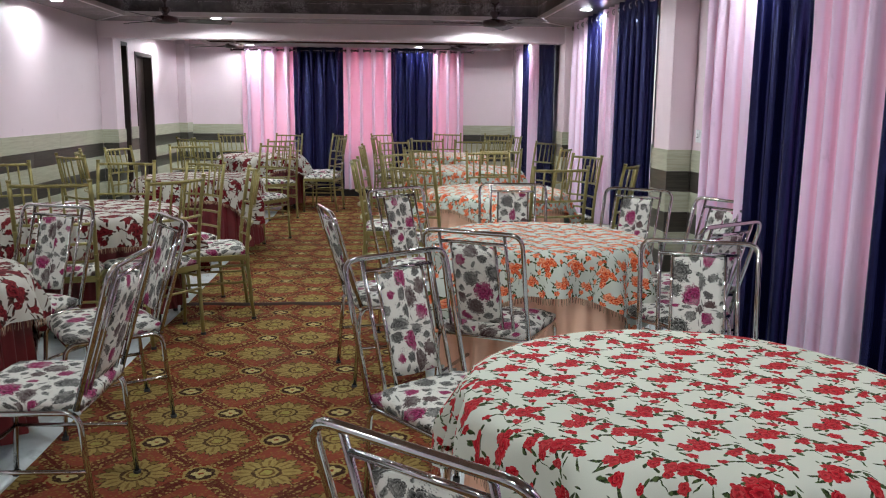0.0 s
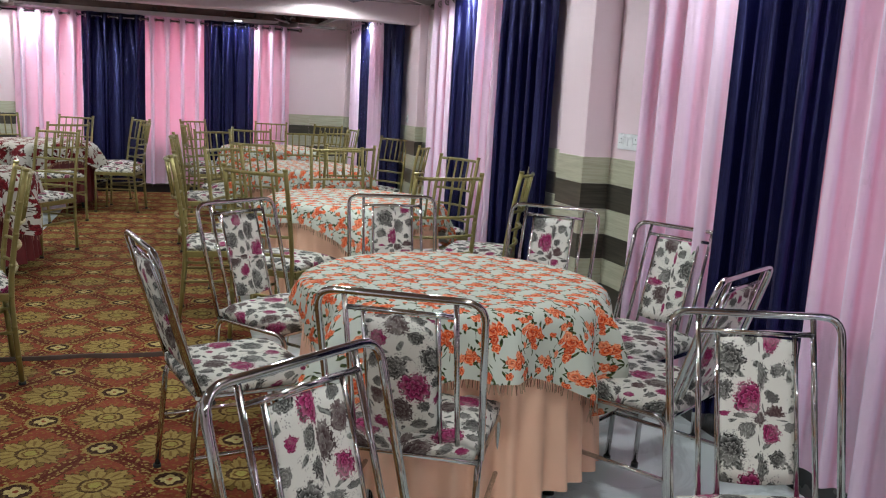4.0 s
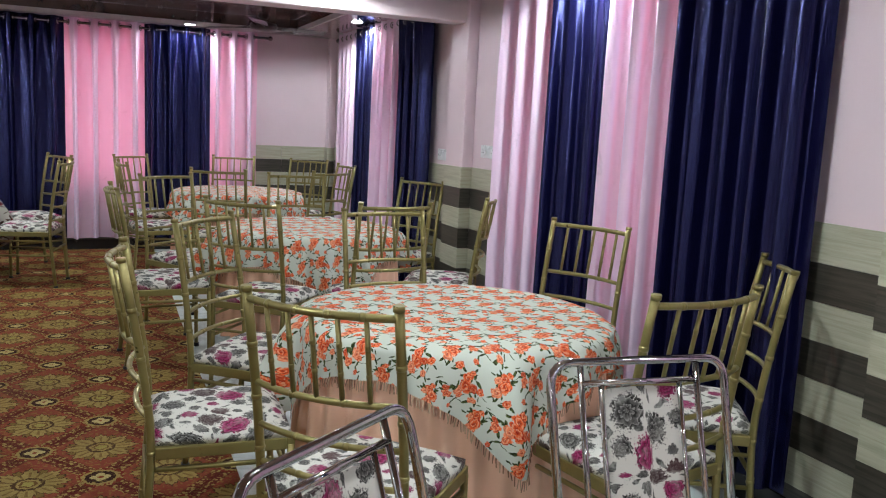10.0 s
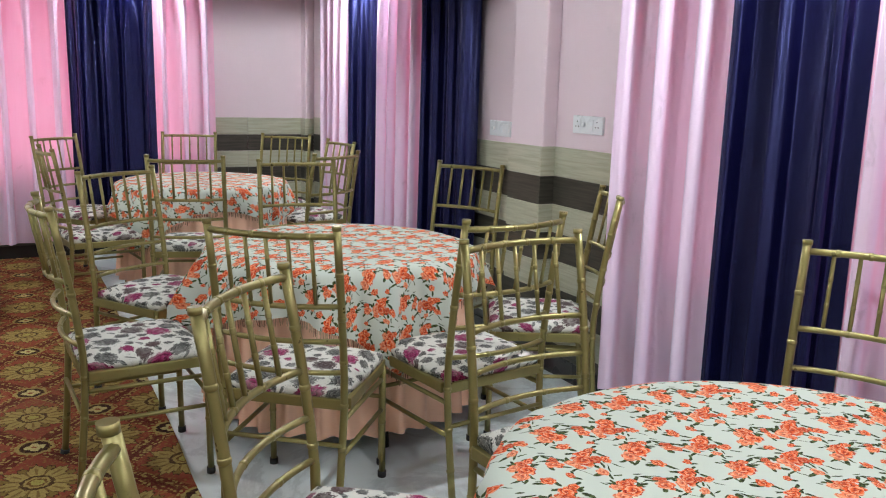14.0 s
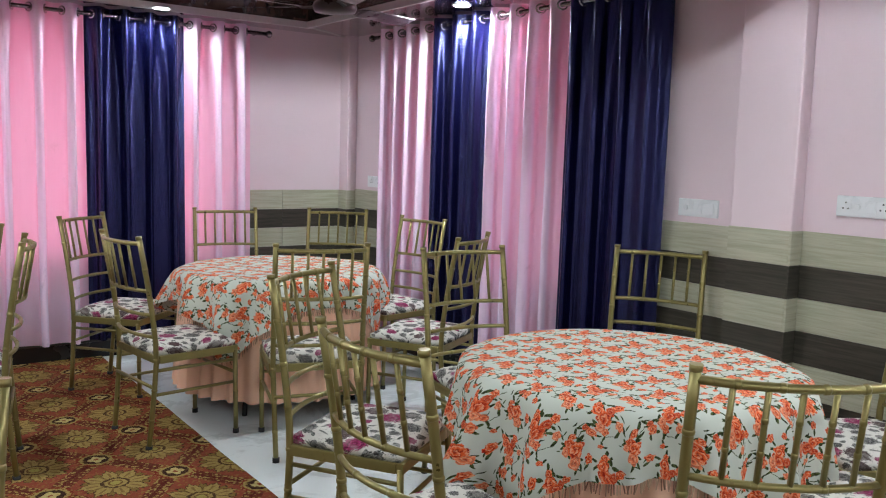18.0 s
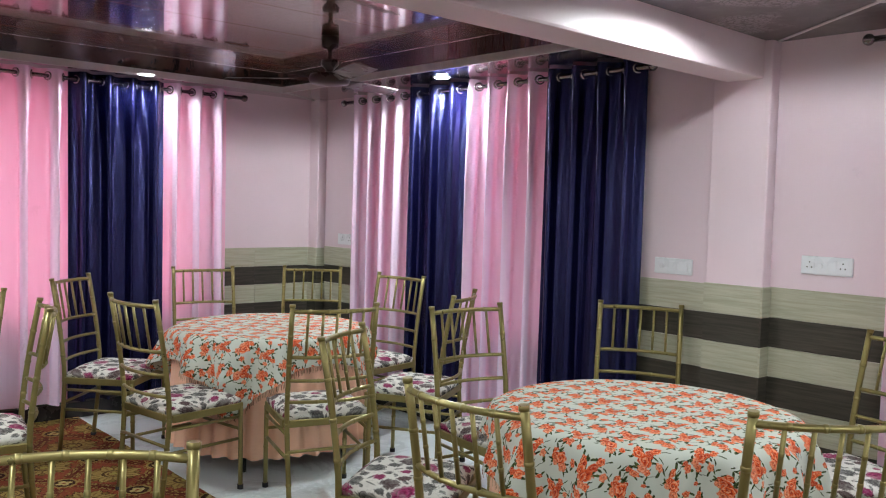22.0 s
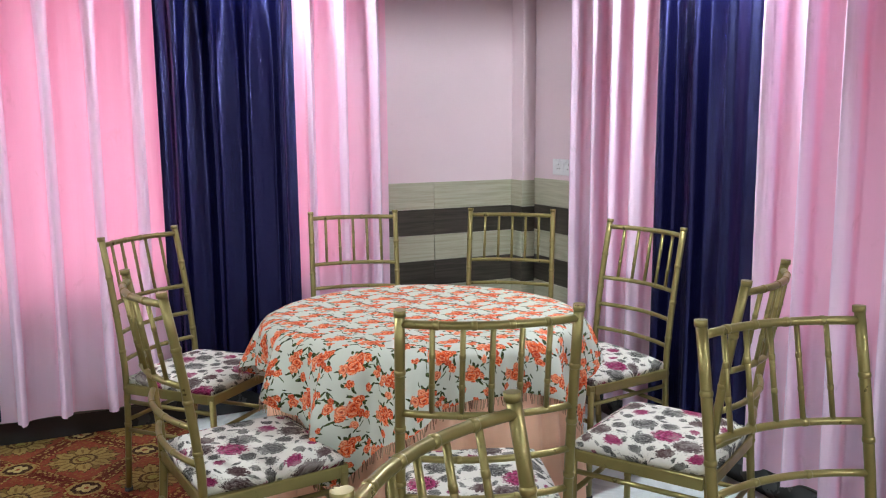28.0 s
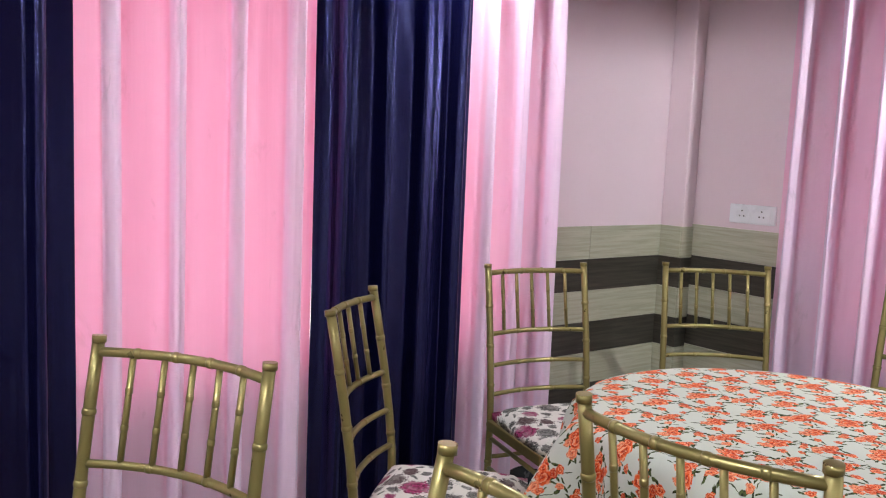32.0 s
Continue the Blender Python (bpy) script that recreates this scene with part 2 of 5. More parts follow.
# one repeat of the rose cloth, 0.20 x 0.22 m: two bunches, their buds, and lone blooms between
BLOOMS = [(0.000, 0.000, 0.024), (0.031, 0.008, 0.018), (-0.024, 0.019, 0.016), (0.056, 0.002, 0.010), (-0.043, 0.004, 0.011), (0.012, -0.028, 0.013),
          (0.100, 0.110, 0.022), (0.070, 0.119, 0.018), (0.125, 0.127, 0.015), (0.146, 0.113, 0.010), (0.106, 0.142, 0.012),
          (0.058, 0.064, 0.013), (0.150, 0.052, 0.015), (0.171, 0.066, 0.010), (0.022, 0.166, 0.013), (0.166, 0.172, 0.012), (0.100, 0.018, 0.009)]
sprig_rng = random.Random(11)
SPRIGS = []
for _x, _y, _r in BLOOMS:
    _a0 = sprig_rng.uniform(0, 360)
    for _k in range(2 if _r < 0.014 else 4):
        _a = _a0 + _k * 95 + sprig_rng.uniform(-30, 30)
        _d = _r * 1.25 + sprig_rng.uniform(0.003, 0.009)
        SPRIGS.append((_x + _d * math.cos(radians(_a)), _y + _d * math.sin(radians(_a)), _a + sprig_rng.uniform(-40, 40), sprig_rng.uniform(0.010, 0.017), sprig_rng.uniform(0.0038, 0.0058)))
for _k in range(16):
    SPRIGS.append((sprig_rng.uniform(0, 0.2), sprig_rng.uniform(0, 0.22), sprig_rng.uniform(0, 180), sprig_rng.uniform(0.008, 0.020), sprig_rng.uniform(0.0012, 0.0030)))


def rose_print(name, base, pale, mid, deep, leaf, size=1.0, grow=1.0, lift=0.6):
    """Cloth printed with a repeat of rose bunches, lone buds and leaves, in metres of the cloth."""
    n = Nodes(name)
    v0 = n.coords("UV")
    warp = n.node("TexNoise", None, Vector=v0, Scale=70.0, Detail=2.0).outputs[1]
    v = n.node("VectorMath", {"operation": "MULTIPLY_ADD"}, i0=warp, i1=(0.009, 0.009, 0.0), i2=v0).outputs[0]
    stray = n.node("TexNoise", None, Vector=v0, Scale=9.0, Detail=1.0).outputs[1]
    v = n.node("VectorMath", {"operation": "MULTIPLY_ADD"}, i0=stray, i1=(0.055, 0.055, 0.0), i2=v).outputs[0]
    v = n.node("VectorMath", {"operation": "MULTIPLY"}, i0=v, i1=(1 / size, 1 / size, 0)).outputs[0]
    near = repeat_of(n, v, (0.20, 0.22), 0.0045 / size)
    col = print_base(n, base, leaf, v, v0, near, SPRIGS)
    best, rel, tone = pick_bloom(n, near, BLOOMS, grow)
    sep = n.node("SeparateXYZ", None, Vector=rel)
    ang = n.math("ADD", n.math("ARCTAN2", sep.outputs[1], sep.outputs[0]), n.math("MULTIPLY", tone, 9.0))
    fuzz = n.math("SUBTRACT", n.noise(v0, 150, 2), 0.5)
    lobe = n.math("MULTIPLY", n.math("ABSOLUTE", n.math("SINE", n.math("MULTIPLY", ang, 2.5))), 0.24)
    edge = n.math("ADD", n.math("ADD", lobe, 0.80), n.math("MULTIPLY", fuzz, 0.5))
    here = n.step(n.math("SUBTRACT", edge, best), -0.04, 0.07)
    # petals wound in a spiral: a deep crease, the petal's body, a pale lip
    turn = n.math("ADD", n.math("MULTIPLY", ang, 1 / (2 * math.pi)), n.math("ADD", n.math("MULTIPLY", best, 1.9), n.math("MULTIPLY", fuzz, 1.1)))
    s1 = n.math("FRACT", turn)
    s2 = n.math("FRACT", n.math("ADD", n.math("MULTIPLY", ang, 3 / (2 * math.pi)), n.math("MULTIPLY", fuzz, 1.2)))
    petal = n.math("ADD", n.math("MULTIPLY", s1, 0.65), n.math("MULTIPLY", s2, 0.35))
    pc = n.mix(n.step(petal, 0.16, 0.44), deep, mid)
    pc = n.mix(n.math("MULTIPLY", n.step(petal, 0.50, 0.80), lift), pc, pale)
    pc = n.mix(n.math("MULTIPLY", n.step(tone, 0.60, 0.95), 0.40 * lift), pc, pale)
    pc = n.mix(n.math("MULTIPLY", n.step(tone, 0.35, 0.05), 0.45), pc, deep)
    pc = n.mix(n.math("MULTIPLY", n.step(best, 0.26, 0.06), 0.8), pc, deep)
    col = n.mix(here, col, pc)
    weave = n.noise(v0, 420, 2)
    n.bump(n.math("ADD", n.math("MULTIPLY", weave, 0.3), n.noise(v0, 14, 3)), 0.16, 0.008)
    return n.done(n.mix(n.math("MULTIPLY", weave, 0.10), col, (0.0, 0.0, 0.0)), 0.85, 0, 0.15)


# one repeat of the chair cloth, 0.21 x 0.23 m: wine-red and grey peonies; the first three are the red ones
PEONIES = [(0.000, 0.000, 0.036), (0.128, 0.118, 0.021), (0.060, 0.182, 0.013), (0.062, 0.016, 0.020), (0.048, 0.080, 0.033), (0.112, 0.062, 0.017),
           (0.165, 0.045, 0.029), (0.172, 0.165, 0.033), (0.008, 0.128, 0.018), (0.085, 0.135, 0.014), (0.120, 0.195, 0.021), (0.022, 0.180, 0.015), (0.125, 0.005, 0.012)]
FRONDS = [(0.030, 0.050, 30, 0.016, 0.006), (0.090, 0.045, 80, 0.014, 0.006), (0.140, 0.090, -20, 0.016, 0.006), (0.180, 0.105, 60, 0.015, 0.006), (0.040, 0.150, -50, 0.014, 0.006),
          (0.100, 0.160, 10, 0.014, 0.005), (0.150, 0.210, 40, 0.016, 0.006), (0.085, 0.210, -60, 0.014, 0.005), (0.195, 0.070, 0, 0.014, 0.006), (0.030, 0.215, 75, 0.014, 0.005)]


def peony_print(name, base):
    """Upholstery cloth with dense grey and wine-red peonies and grey specks; every cushion is cut from another place."""
    n = Nodes(name)
    off = n.node("ObjectInfo").outputs["Random"]
    v0 = n.node("VectorMath", {"operation": "ADD"}, i0=n.coords("UV"), i1=n.node("CombineXYZ", None, X=n.math("MULTIPLY", off, 7.3), Y=n.math("MULTIPLY", off, 3.9)).outputs[0]).outputs[0]
    warp = n.node("TexNoise", None, Vector=v0, Scale=30.0, Detail=4.0).outputs[1]
    v = n.node("VectorMath", {"operation": "MULTIPLY_ADD"}, i0=warp, i1=(0.030, 0.030, 0.0), i2=v0).outputs[0]
    v = n.node("VectorMath", {"operation": "MULTIPLY"}, i0=v, i1=(0.84, 0.84, 0)).outputs[0]
    near = repeat_of(n, v, (0.21, 0.23), 0.0126)
    col = print_base(n, base, (0.16, 0.165, 0.15), v, v0, near, FRONDS)
    speck = n.math("MULTIPLY", n.math("LESS_THAN", n.voronoi(v0, 190).outputs[0], 0.33), n.step(n.noise(v0, 16, 2), 0.52, 0.60))
    col = n.mix(n.math("MULTIPLY", speck, 0.75), col, (0.22, 0.22, 0.21))
    best, rel, tone = pick_bloom(n, near, PEONIES, 1.16)
    red, _, _ = pick_bloom(n, near, PEONIES[:3], 1.16)
    is_red = n.math("LESS_THAN", n.math("SUBTRACT", red, best), 0.002)
    sep = n.node("SeparateXYZ", None, Vector=rel)
    ang = n.math("ADD", n.math("ARCTAN2", sep.outputs[1], sep.outputs[0]), n.math("MULTIPLY", tone, 9.0))
    fuzz = n.math("SUBTRACT", n.noise(v0, 170, 3), 0.5)
    lobe = n.math("ABSOLUTE", n.math("SINE", n.math("ADD", n.math("MULTIPLY", ang, 4.5), n.math("MULTIPLY", best, 2.0))))
    edge = n.math("ADD", n.math("ADD", n.math("MULTIPLY", lobe, 0.16), 0.82), n.math("MULTIPLY", fuzz, 1.1))
    here = n.math("MULTIPLY", n.step(n.math("SUBTRACT", edge, best), -0.04, 0.12), n.math("ADD", 0.80, n.math("MULTIPLY", n.step(n.noise(v0, 22, 3), 0.35, 0.55), 0.20)))
    ring = n.math("FRACT", n.math("ADD", n.math("ADD", n.math("MULTIPLY", best, 3.1), n.math("MULTIPLY", lobe, -0.45)), n.math("MULTIPLY", fuzz, 1.0)))
    grey = n.mix(n.step(ring, 0.15, 0.55), (0.018, 0.017, 0.016), (0.095, 0.094, 0.088))
    grey = n.mix(n.math("MULTIPLY", n.step(ring, 0.68, 0.96), 0.85), grey, (0.34, 0.34, 0.315))
    grey = n.mix(n.math("MULTIPLY", n.step(tone, 0.75, 0.9), 0.6), grey, (0.085, 0.025, 0.03))
    wine = n.mix(n.step(ring, 0.12, 0.55), (0.090, 0.006, 0.028), (0.29, 0.018, 0.095))
    wine = n.mix(n.math("MULTIPLY", n.step(ring, 0.62, 0.95), 0.6), wine, (0.50, 0.12, 0.27))
    col = n.mix(here, col, n.mix(is_red, grey, wine))
    weave = n.noise(v0, 420, 2)
    n.bump(n.math("ADD", n.math("MULTIPLY", weave, 0.3), n.noise(v0, 14, 3)), 0.14, 0.008)
    return n.done(n.mix(n.math("MULTIPLY", weave, 0.12), col, (0.0, 0.0, 0.0)), 0.8, 0, 0.2)


def curtain_cloth(name, color, through_color, amount, gloss, metal=0.0, stain=0.0, sheen=1.0, tint=(1, 1, 1), index=1.5):
    """Satin: fine vertical creases, a soft sheen, and some light let through, dimmed by a mask on the fold crests."""
    n = Nodes(name)
    v = n.coords("Object")
    weave = n.noise(v, 300, 2)
    crease = n.noise(n.node("Mapping", None, i0=v, i3=(22, 22, 0.9)).outputs[0], 2.0, 4)
    c = n.mix(n.math("MULTIPLY", crease, 0.25), color, tuple(x * 0.7 for x in color))
    if stain:
        spots = n.math("MULTIPLY", n.step(n.noise(n.node("Mapping", None, i0=v, i3=(9, 9, 4)).outputs[0], 1.4, 5, 0.65, 0.6), 0.60, 0.70), stain)
        c = n.mix(spots, c, tuple(x * 0.55 for x in color))
    n.bump(n.math("ADD", n.math("ADD", n.math("MULTIPLY", weave, 0.08), crease), n.math("MULTIPLY", n.noise(v, 7, 4), 0.6)), 0.22, 0.012)
    n.done(c, gloss, metal, sheen)
    n.put(n.bsdf.inputs["Specular Tint"], (*tint, 1))
    n.put(n.bsdf.inputs["IOR"], index)
    n.put(n.bsdf.inputs["Anisotropic"], 0.92)
    n.put(n.bsdf.inputs["Tangent"], n.node("Tangent", {"direction_type": "UV_MAP", "uv_map": "UVMap"}).outputs[0])
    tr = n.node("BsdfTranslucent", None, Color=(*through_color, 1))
    # the crests' weaker backlight is put in by mask; the cloth is one sheet
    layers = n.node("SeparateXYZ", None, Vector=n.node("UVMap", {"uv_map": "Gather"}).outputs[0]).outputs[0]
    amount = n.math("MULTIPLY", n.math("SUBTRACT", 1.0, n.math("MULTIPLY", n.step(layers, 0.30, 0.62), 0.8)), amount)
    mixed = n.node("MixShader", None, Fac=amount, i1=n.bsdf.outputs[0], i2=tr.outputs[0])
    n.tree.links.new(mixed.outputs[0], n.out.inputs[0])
    return n.mat


CARPET_A, CARPET_B, CARPET_DX, CARPET_DY, CARPET_R = 0.2435, 0.311, 1.05, -4.59, 0.13


def carpet_cloth(name):
    """Red and gold carpet: pointed flowers and small round medallions in turn, with lattice lines through the medallions."""
    n = Nodes(name)
    tc = n.tree.nodes.new("ShaderNodeTexCoord")
    A, B = CARPET_A, CARPET_B
    obj = tc.outputs["Object"]
    sep = n.node("SeparateXYZ", None, Vector=obj)
    sx, sy = n.math("DIVIDE", n.math("ADD", sep.outputs[0], CARPET_DX), A), n.math("DIVIDE", n.math("ADD", sep.outputs[1], CARPET_DY), B)
    u, w = n.math("MULTIPLY", n.math("ADD", sx, sy), 0.5), n.math("MULTIPLY", n.math("SUBTRACT", sx, sy), 0.5)
    jit = n.math("MULTIPLY", n.math("SUBTRACT", n.noise(obj, 70, 3), 0.5), 0.03)

    def polar(off):
        du = n.math("SUBTRACT", n.math("FRACT", n.math("ADD", u, off)), 0.5)
        dw = n.math("SUBTRACT", n.math("FRACT", n.math("ADD", w, off)), 0.5)
        px, py = n.math("MULTIPLY", n.math("ADD", du, dw), A), n.math("MULTIPLY", n.math("SUBTRACT", du, dw), B)
        r = n.math("SQRT", n.math("ADD", n.math("MULTIPLY", px, px), n.math("MULTIPLY", py, py)))
        return n.math("ADD", r, jit), n.math("ARCTAN2", py, px), du, dw

    red = n.mix(n.noise(obj, 30, 4), (0.215, 0.042, 0.025), (0.31, 0.068, 0.038))
    gold = n.mix(n.noise(obj, 45, 4), (0.43, 0.32, 0.105), (0.30, 0.215, 0.07))
    dark, brown, pale = (0.03, 0.010, 0.008), (0.15, 0.075, 0.02), (0.55, 0.46, 0.20)
    r, a, du, dw = polar(0.5)
    r2, a2, _, _ = polar(0.0)
    # scattered small leaves on the red ground
    vo = n.voronoi(obj, 46)
    col = n.mix(n.math("MULTIPLY", n.math("LESS_THAN", vo.outputs[0], 0.30), 0.75), red, (0.30, 0.15, 0.04))
    # lattice
    dl = n.math("SUBTRACT", 0.5, n.math("MAXIMUM", n.math("ABSOLUTE", du), n.math("ABSOLUTE", dw)))
    dl = n.math("ADD", dl, n.math("MULTIPLY", jit, 1.5))
    vd = n.voronoi(obj, 60)
    col = n.mix(n.math("LESS_THAN", dl, 0.10), col, n.mix(n.math("LESS_THAN", vd.outputs[0], 0.42), (0.13, 0.022, 0.014), gold))
    col = n.mix(n.math("LESS_THAN", dl, 0.022), col, (0.10, 0.012, 0.01))
    # flowers: a gold star of eight petals over a darker one, each petal with a vein, round a ringed disc
    R = CARPET_R
    part8 = n.math("FRACT", n.math("ADD", n.math("MULTIPLY", a, 8 / (2 * math.pi)), 0.5))
    tent = n.math("SUBTRACT", 1.0, n.math("MULTIPLY", n.math("ABSOLUTE", n.math("SUBTRACT", part8, 0.5)), 2.0))
    saw = n.math("ABSOLUTE", n.math("SUBTRACT", n.math("FRACT", n.math("MULTIPLY", a, 40 / (2 * math.pi))), 0.5))
    ragged = n.math("MULTIPLY", n.math("SUBTRACT", saw, 0.25), R * 0.22)
    low = n.math("ADD", n.math("MULTIPLY", n.math("POWER", n.math("SUBTRACT", 1.0, tent), 0.8), R * 0.42), n.math("ADD", R * 0.60, ragged))
    edge = n.math("ADD", n.math("MULTIPLY", n.math("POWER", tent, 0.75), R * 0.50), n.math("ADD", R * 0.58, ragged))
    col = n.mix(n.math("LESS_THAN", r, n.math("ADD", low, R * 0.05)), col, (0.06, 0.022, 0.012))
    col = n.mix(n.math("LESS_THAN", r, low), col, (0.21, 0.14, 0.035))
    col = n.mix(n.math("LESS_THAN", r, n.math("ADD", edge, R * 0.06)), col, (0.075, 0.032, 0.014))
    col = n.mix(n.math("LESS_THAN", r, edge), col, gold)
    vein = n.math("MULTIPLY", n.math("GREATER_THAN", tent, 0.86), n.math("MULTIPLY", n.math("GREATER_THAN", r, R * 0.50), n.math("LESS_THAN", r, R * 0.86)))
    gap = n.math("MULTIPLY", n.math("LESS_THAN", tent, 0.16), n.math("MULTIPLY", n.math("GREATER_THAN", r, R * 0.42), n.math("LESS_THAN", r, edge)))
    col = n.mix(n.math("MULTIPLY", n.math("MAXIMUM", vein, gap), 0.7), col, brown)
    col = n.mix(n.math("LESS_THAN", n.math("ABSOLUTE", n.math("SUBTRACT", r, R * 0.38)), R * 0.05), col, (0.07, 0.035, 0.014))
    col = n.mix(n.math("LESS_THAN", n.math("ABSOLUTE", n.math("SUBTRACT", r, R * 0.20)), R * 0.035), col, brown)
    col = n.mix(n.math("LESS_THAN", r, R * 0.16), col, n.mix(n.noise(obj, 90, 2), (0.36, 0.36, 0.08), gold))
    # medallions
    Q = R * 0.52
    col = n.mix(n.math("LESS_THAN", r2, Q * 1.25), col, n.mix(n.math("LESS_THAN", vd.outputs[0], 0.4), (0.20, 0.025, 0.014), gold))
    col = n.mix(n.math("LESS_THAN", r2, Q), col, gold)
    col = n.mix(n.math("LESS_THAN", r2, Q * 0.80), col, dark)
    star = n.math("MULTIPLY", n.math("ADD", 0.34, n.math("MULTIPLY", n.math("ABSOLUTE", n.math("COSINE", n.math("MULTIPLY", a2, 2.0))), 0.22)), Q)
    col = n.mix(n.math("LESS_THAN", r2, star), col, pale)
    col = n.mix(n.math("LESS_THAN", r2, Q * 0.14), col, (0.25, 0.05, 0.02))
    fleck = n.math("MULTIPLY", n.step(n.noise(obj, 110, 4, 0.7), 0.50, 0.62), 0.45)
    col = n.mix(fleck, col, (0.19, 0.085, 0.035))
    col = n.mix(n.math("MULTIPLY", n.step(n.noise(obj, 75, 3, 0.6), 0.56, 0.66), 0.35), col, (0.36, 0.25, 0.06))
    pile = n.noise(obj, 260, 3)
    col = n.mix(n.math("MULTIPLY", n.step(n.noise(obj, 1.6, 5), 0.48, 0.78), 0.30), col, (0.10, 0.06, 0.04))
    col = n.mix(n.math("MULTIPLY", n.step(n.noise(obj, 14, 5, 0.7), 0.55, 0.75), 0.25), col, (0.12, 0.06, 0.04))
    col = n.mix(n.math("MULTIPLY", pile, 0.45), col, n.mix(0.6, col, (0, 0, 0)))
    n.bump(pile, 0.5, 0.006)
    return n.done(col, 0.95, 0, 0.1)


def marble(name):
    n = Nodes(name)
    v = n.coords("Object")
    w = n.noise(v, 1.3, 8, 0.65, 1.2)
    vein = n.step(n.math("ABSOLUTE", n.math("SUBTRACT", w, 0.5)), 0.0, 0.05)
    c = n.mix(vein, (0.68, 0.75, 0.76), (0.84, 0.92, 0.93))
    c = n.mix(n.step(n.noise(v, 3.5, 5), 0.5, 0.75), c, (0.76, 0.81, 0.81))
    return n.done(c, 0.13, 0, 0.5)


def pvc_ceiling(name, a, b, rough, coat):
    """Glossy wood-look ceiling planks with long streaks and a slightly wavy skin."""
    n = Nodes(name)
    v = n.coords("Object")
    own = n.math("MULTIPLY", n.node("NewGeometry").outputs["Random Per Island"], 40.0)
    vec = n.node("VectorMath", {"operation": "ADD"}, i0=v, i1=n.node("CombineXYZ", None, X=own).outputs[0]).outputs[0]
    g = n.noise(n.node("Mapping", None, i0=vec, i3=(1.2, 16, 1)).outputs[0], 2.0, 7, 0.65, 1.2)
    c = n.mix(n.step(g, 0.3, 0.7), a, b)
    fine = n.noise(n.node("Mapping", None, i0=vec, i3=(3, 90, 1)).outputs[0], 2.0, 4, 0.6)
    c = n.mix(n.math("MULTIPLY", n.step(fine, 0.52, 0.75), 0.5), c, tuple(x * 0.5 for x in b))
    n.bump(n.math("ADD", n.noise(n.node("Mapping", None, i0=vec, i3=(1.6, 9, 1)).outputs[0], 2.2, 4, 0.55, 1.5), n.math("MULTIPLY", fine, 0.15)), 0.10, 0.012)
    n.put(n.bsdf.inputs["Coat Weight"], coat)
    n.put(n.bsdf.inputs["Coat Roughness"], 0.04)
    return n.done(c, rough, 0, 0.6)


def cracked_panel(name):
    """Dark grey glossy ceiling panel printed with a crackle of pale silvery flakes."""
    n = Nodes(name)
    v = n.coords("Object")
    cloud = n.noise(v, 7.0, 6, 0.65, 1.0)
    c = n.mix(n.step(cloud, 0.35, 0.68), (0.020, 0.016, 0.015), (0.070, 0.060, 0.058))
    w = n.node("VectorMath", {"operation": "MULTIPLY_ADD"}, i0=n.node("TexNoise", None, Vector=v, Scale=16.0, Detail=3.0).outputs[1], i1=(0.035, 0.035, 0.0), i2=v).outputs[0]
    cell = n.voronoi(w, 42, "DISTANCE_TO_EDGE").outputs[0]
    flake = n.math("MULTIPLY", n.step(cell, 0.05, 0.12), n.step(n.noise(v, 2.2, 3), 0.50, 0.58))
    c = n.mix(n.math("MULTIPLY", flake, 0.8), c, (0.26, 0.25, 0.25))
    n.bump(n.math("ADD", flake, cloud), 0.10, 0.004)
    n.put(n.bsdf.inputs["Coat Weight"], 0.7)
    n.put(n.bsdf.inputs["Coat Roughness"], 0.05)
    return n.done(c, 0.30, 0.0, 0.5)


def gold_tube(name):
    n = Nodes(name)
    v = n.coords("Object")
    c = n.mix(n.noise(v, 12, 5), (0.225, 0.19, 0.070), (0.33, 0.285, 0.112))
    c = n.mix(n.math("MULTIPLY", n.step(n.noise(v, 40, 5, 0.7), 0.62, 0.72), 0.5), c, (0.16, 0.13, 0.055))
    n.bump(n.noise(v, 30, 3), 0.05, 0.004)
    return n.done(c, n.node("MapRange", None, i0=n.noise(v, 20, 4), i1=0.3, i2=0.7, i3=0.27, i4=0.42).outputs[0], 0.66, 0.5)


def chrome_tube(name):
    n = Nodes(name)
    v = n.coords("Object")
    f = n.noise(v, 30, 5, 0.7)
    c = n.mix(n.step(f, 0.55, 0.8), (0.53, 0.535, 0.52), (0.28, 0.26, 0.23))
    return n.done(c, n.node("MapRange", None, i0=f, i1=0.4, i2=0.8, i3=0.06, i4=0.26).outputs[0], 1.0)


def glow(name, color, power):
    n = Nodes(name)
    n.put(n.bsdf.inputs["Emission Color"], (*color, 1))
    n.put(n.bsdf.inputs["Emission Strength"], power)
    return n.done(color, 0.5)


def clear_glass(name):
    n = Nodes(name)
    n.put(n.bsdf.inputs["Transmission Weight"], 1.0)
    return n.done((0.95, 0.97, 0.97), 0.03)


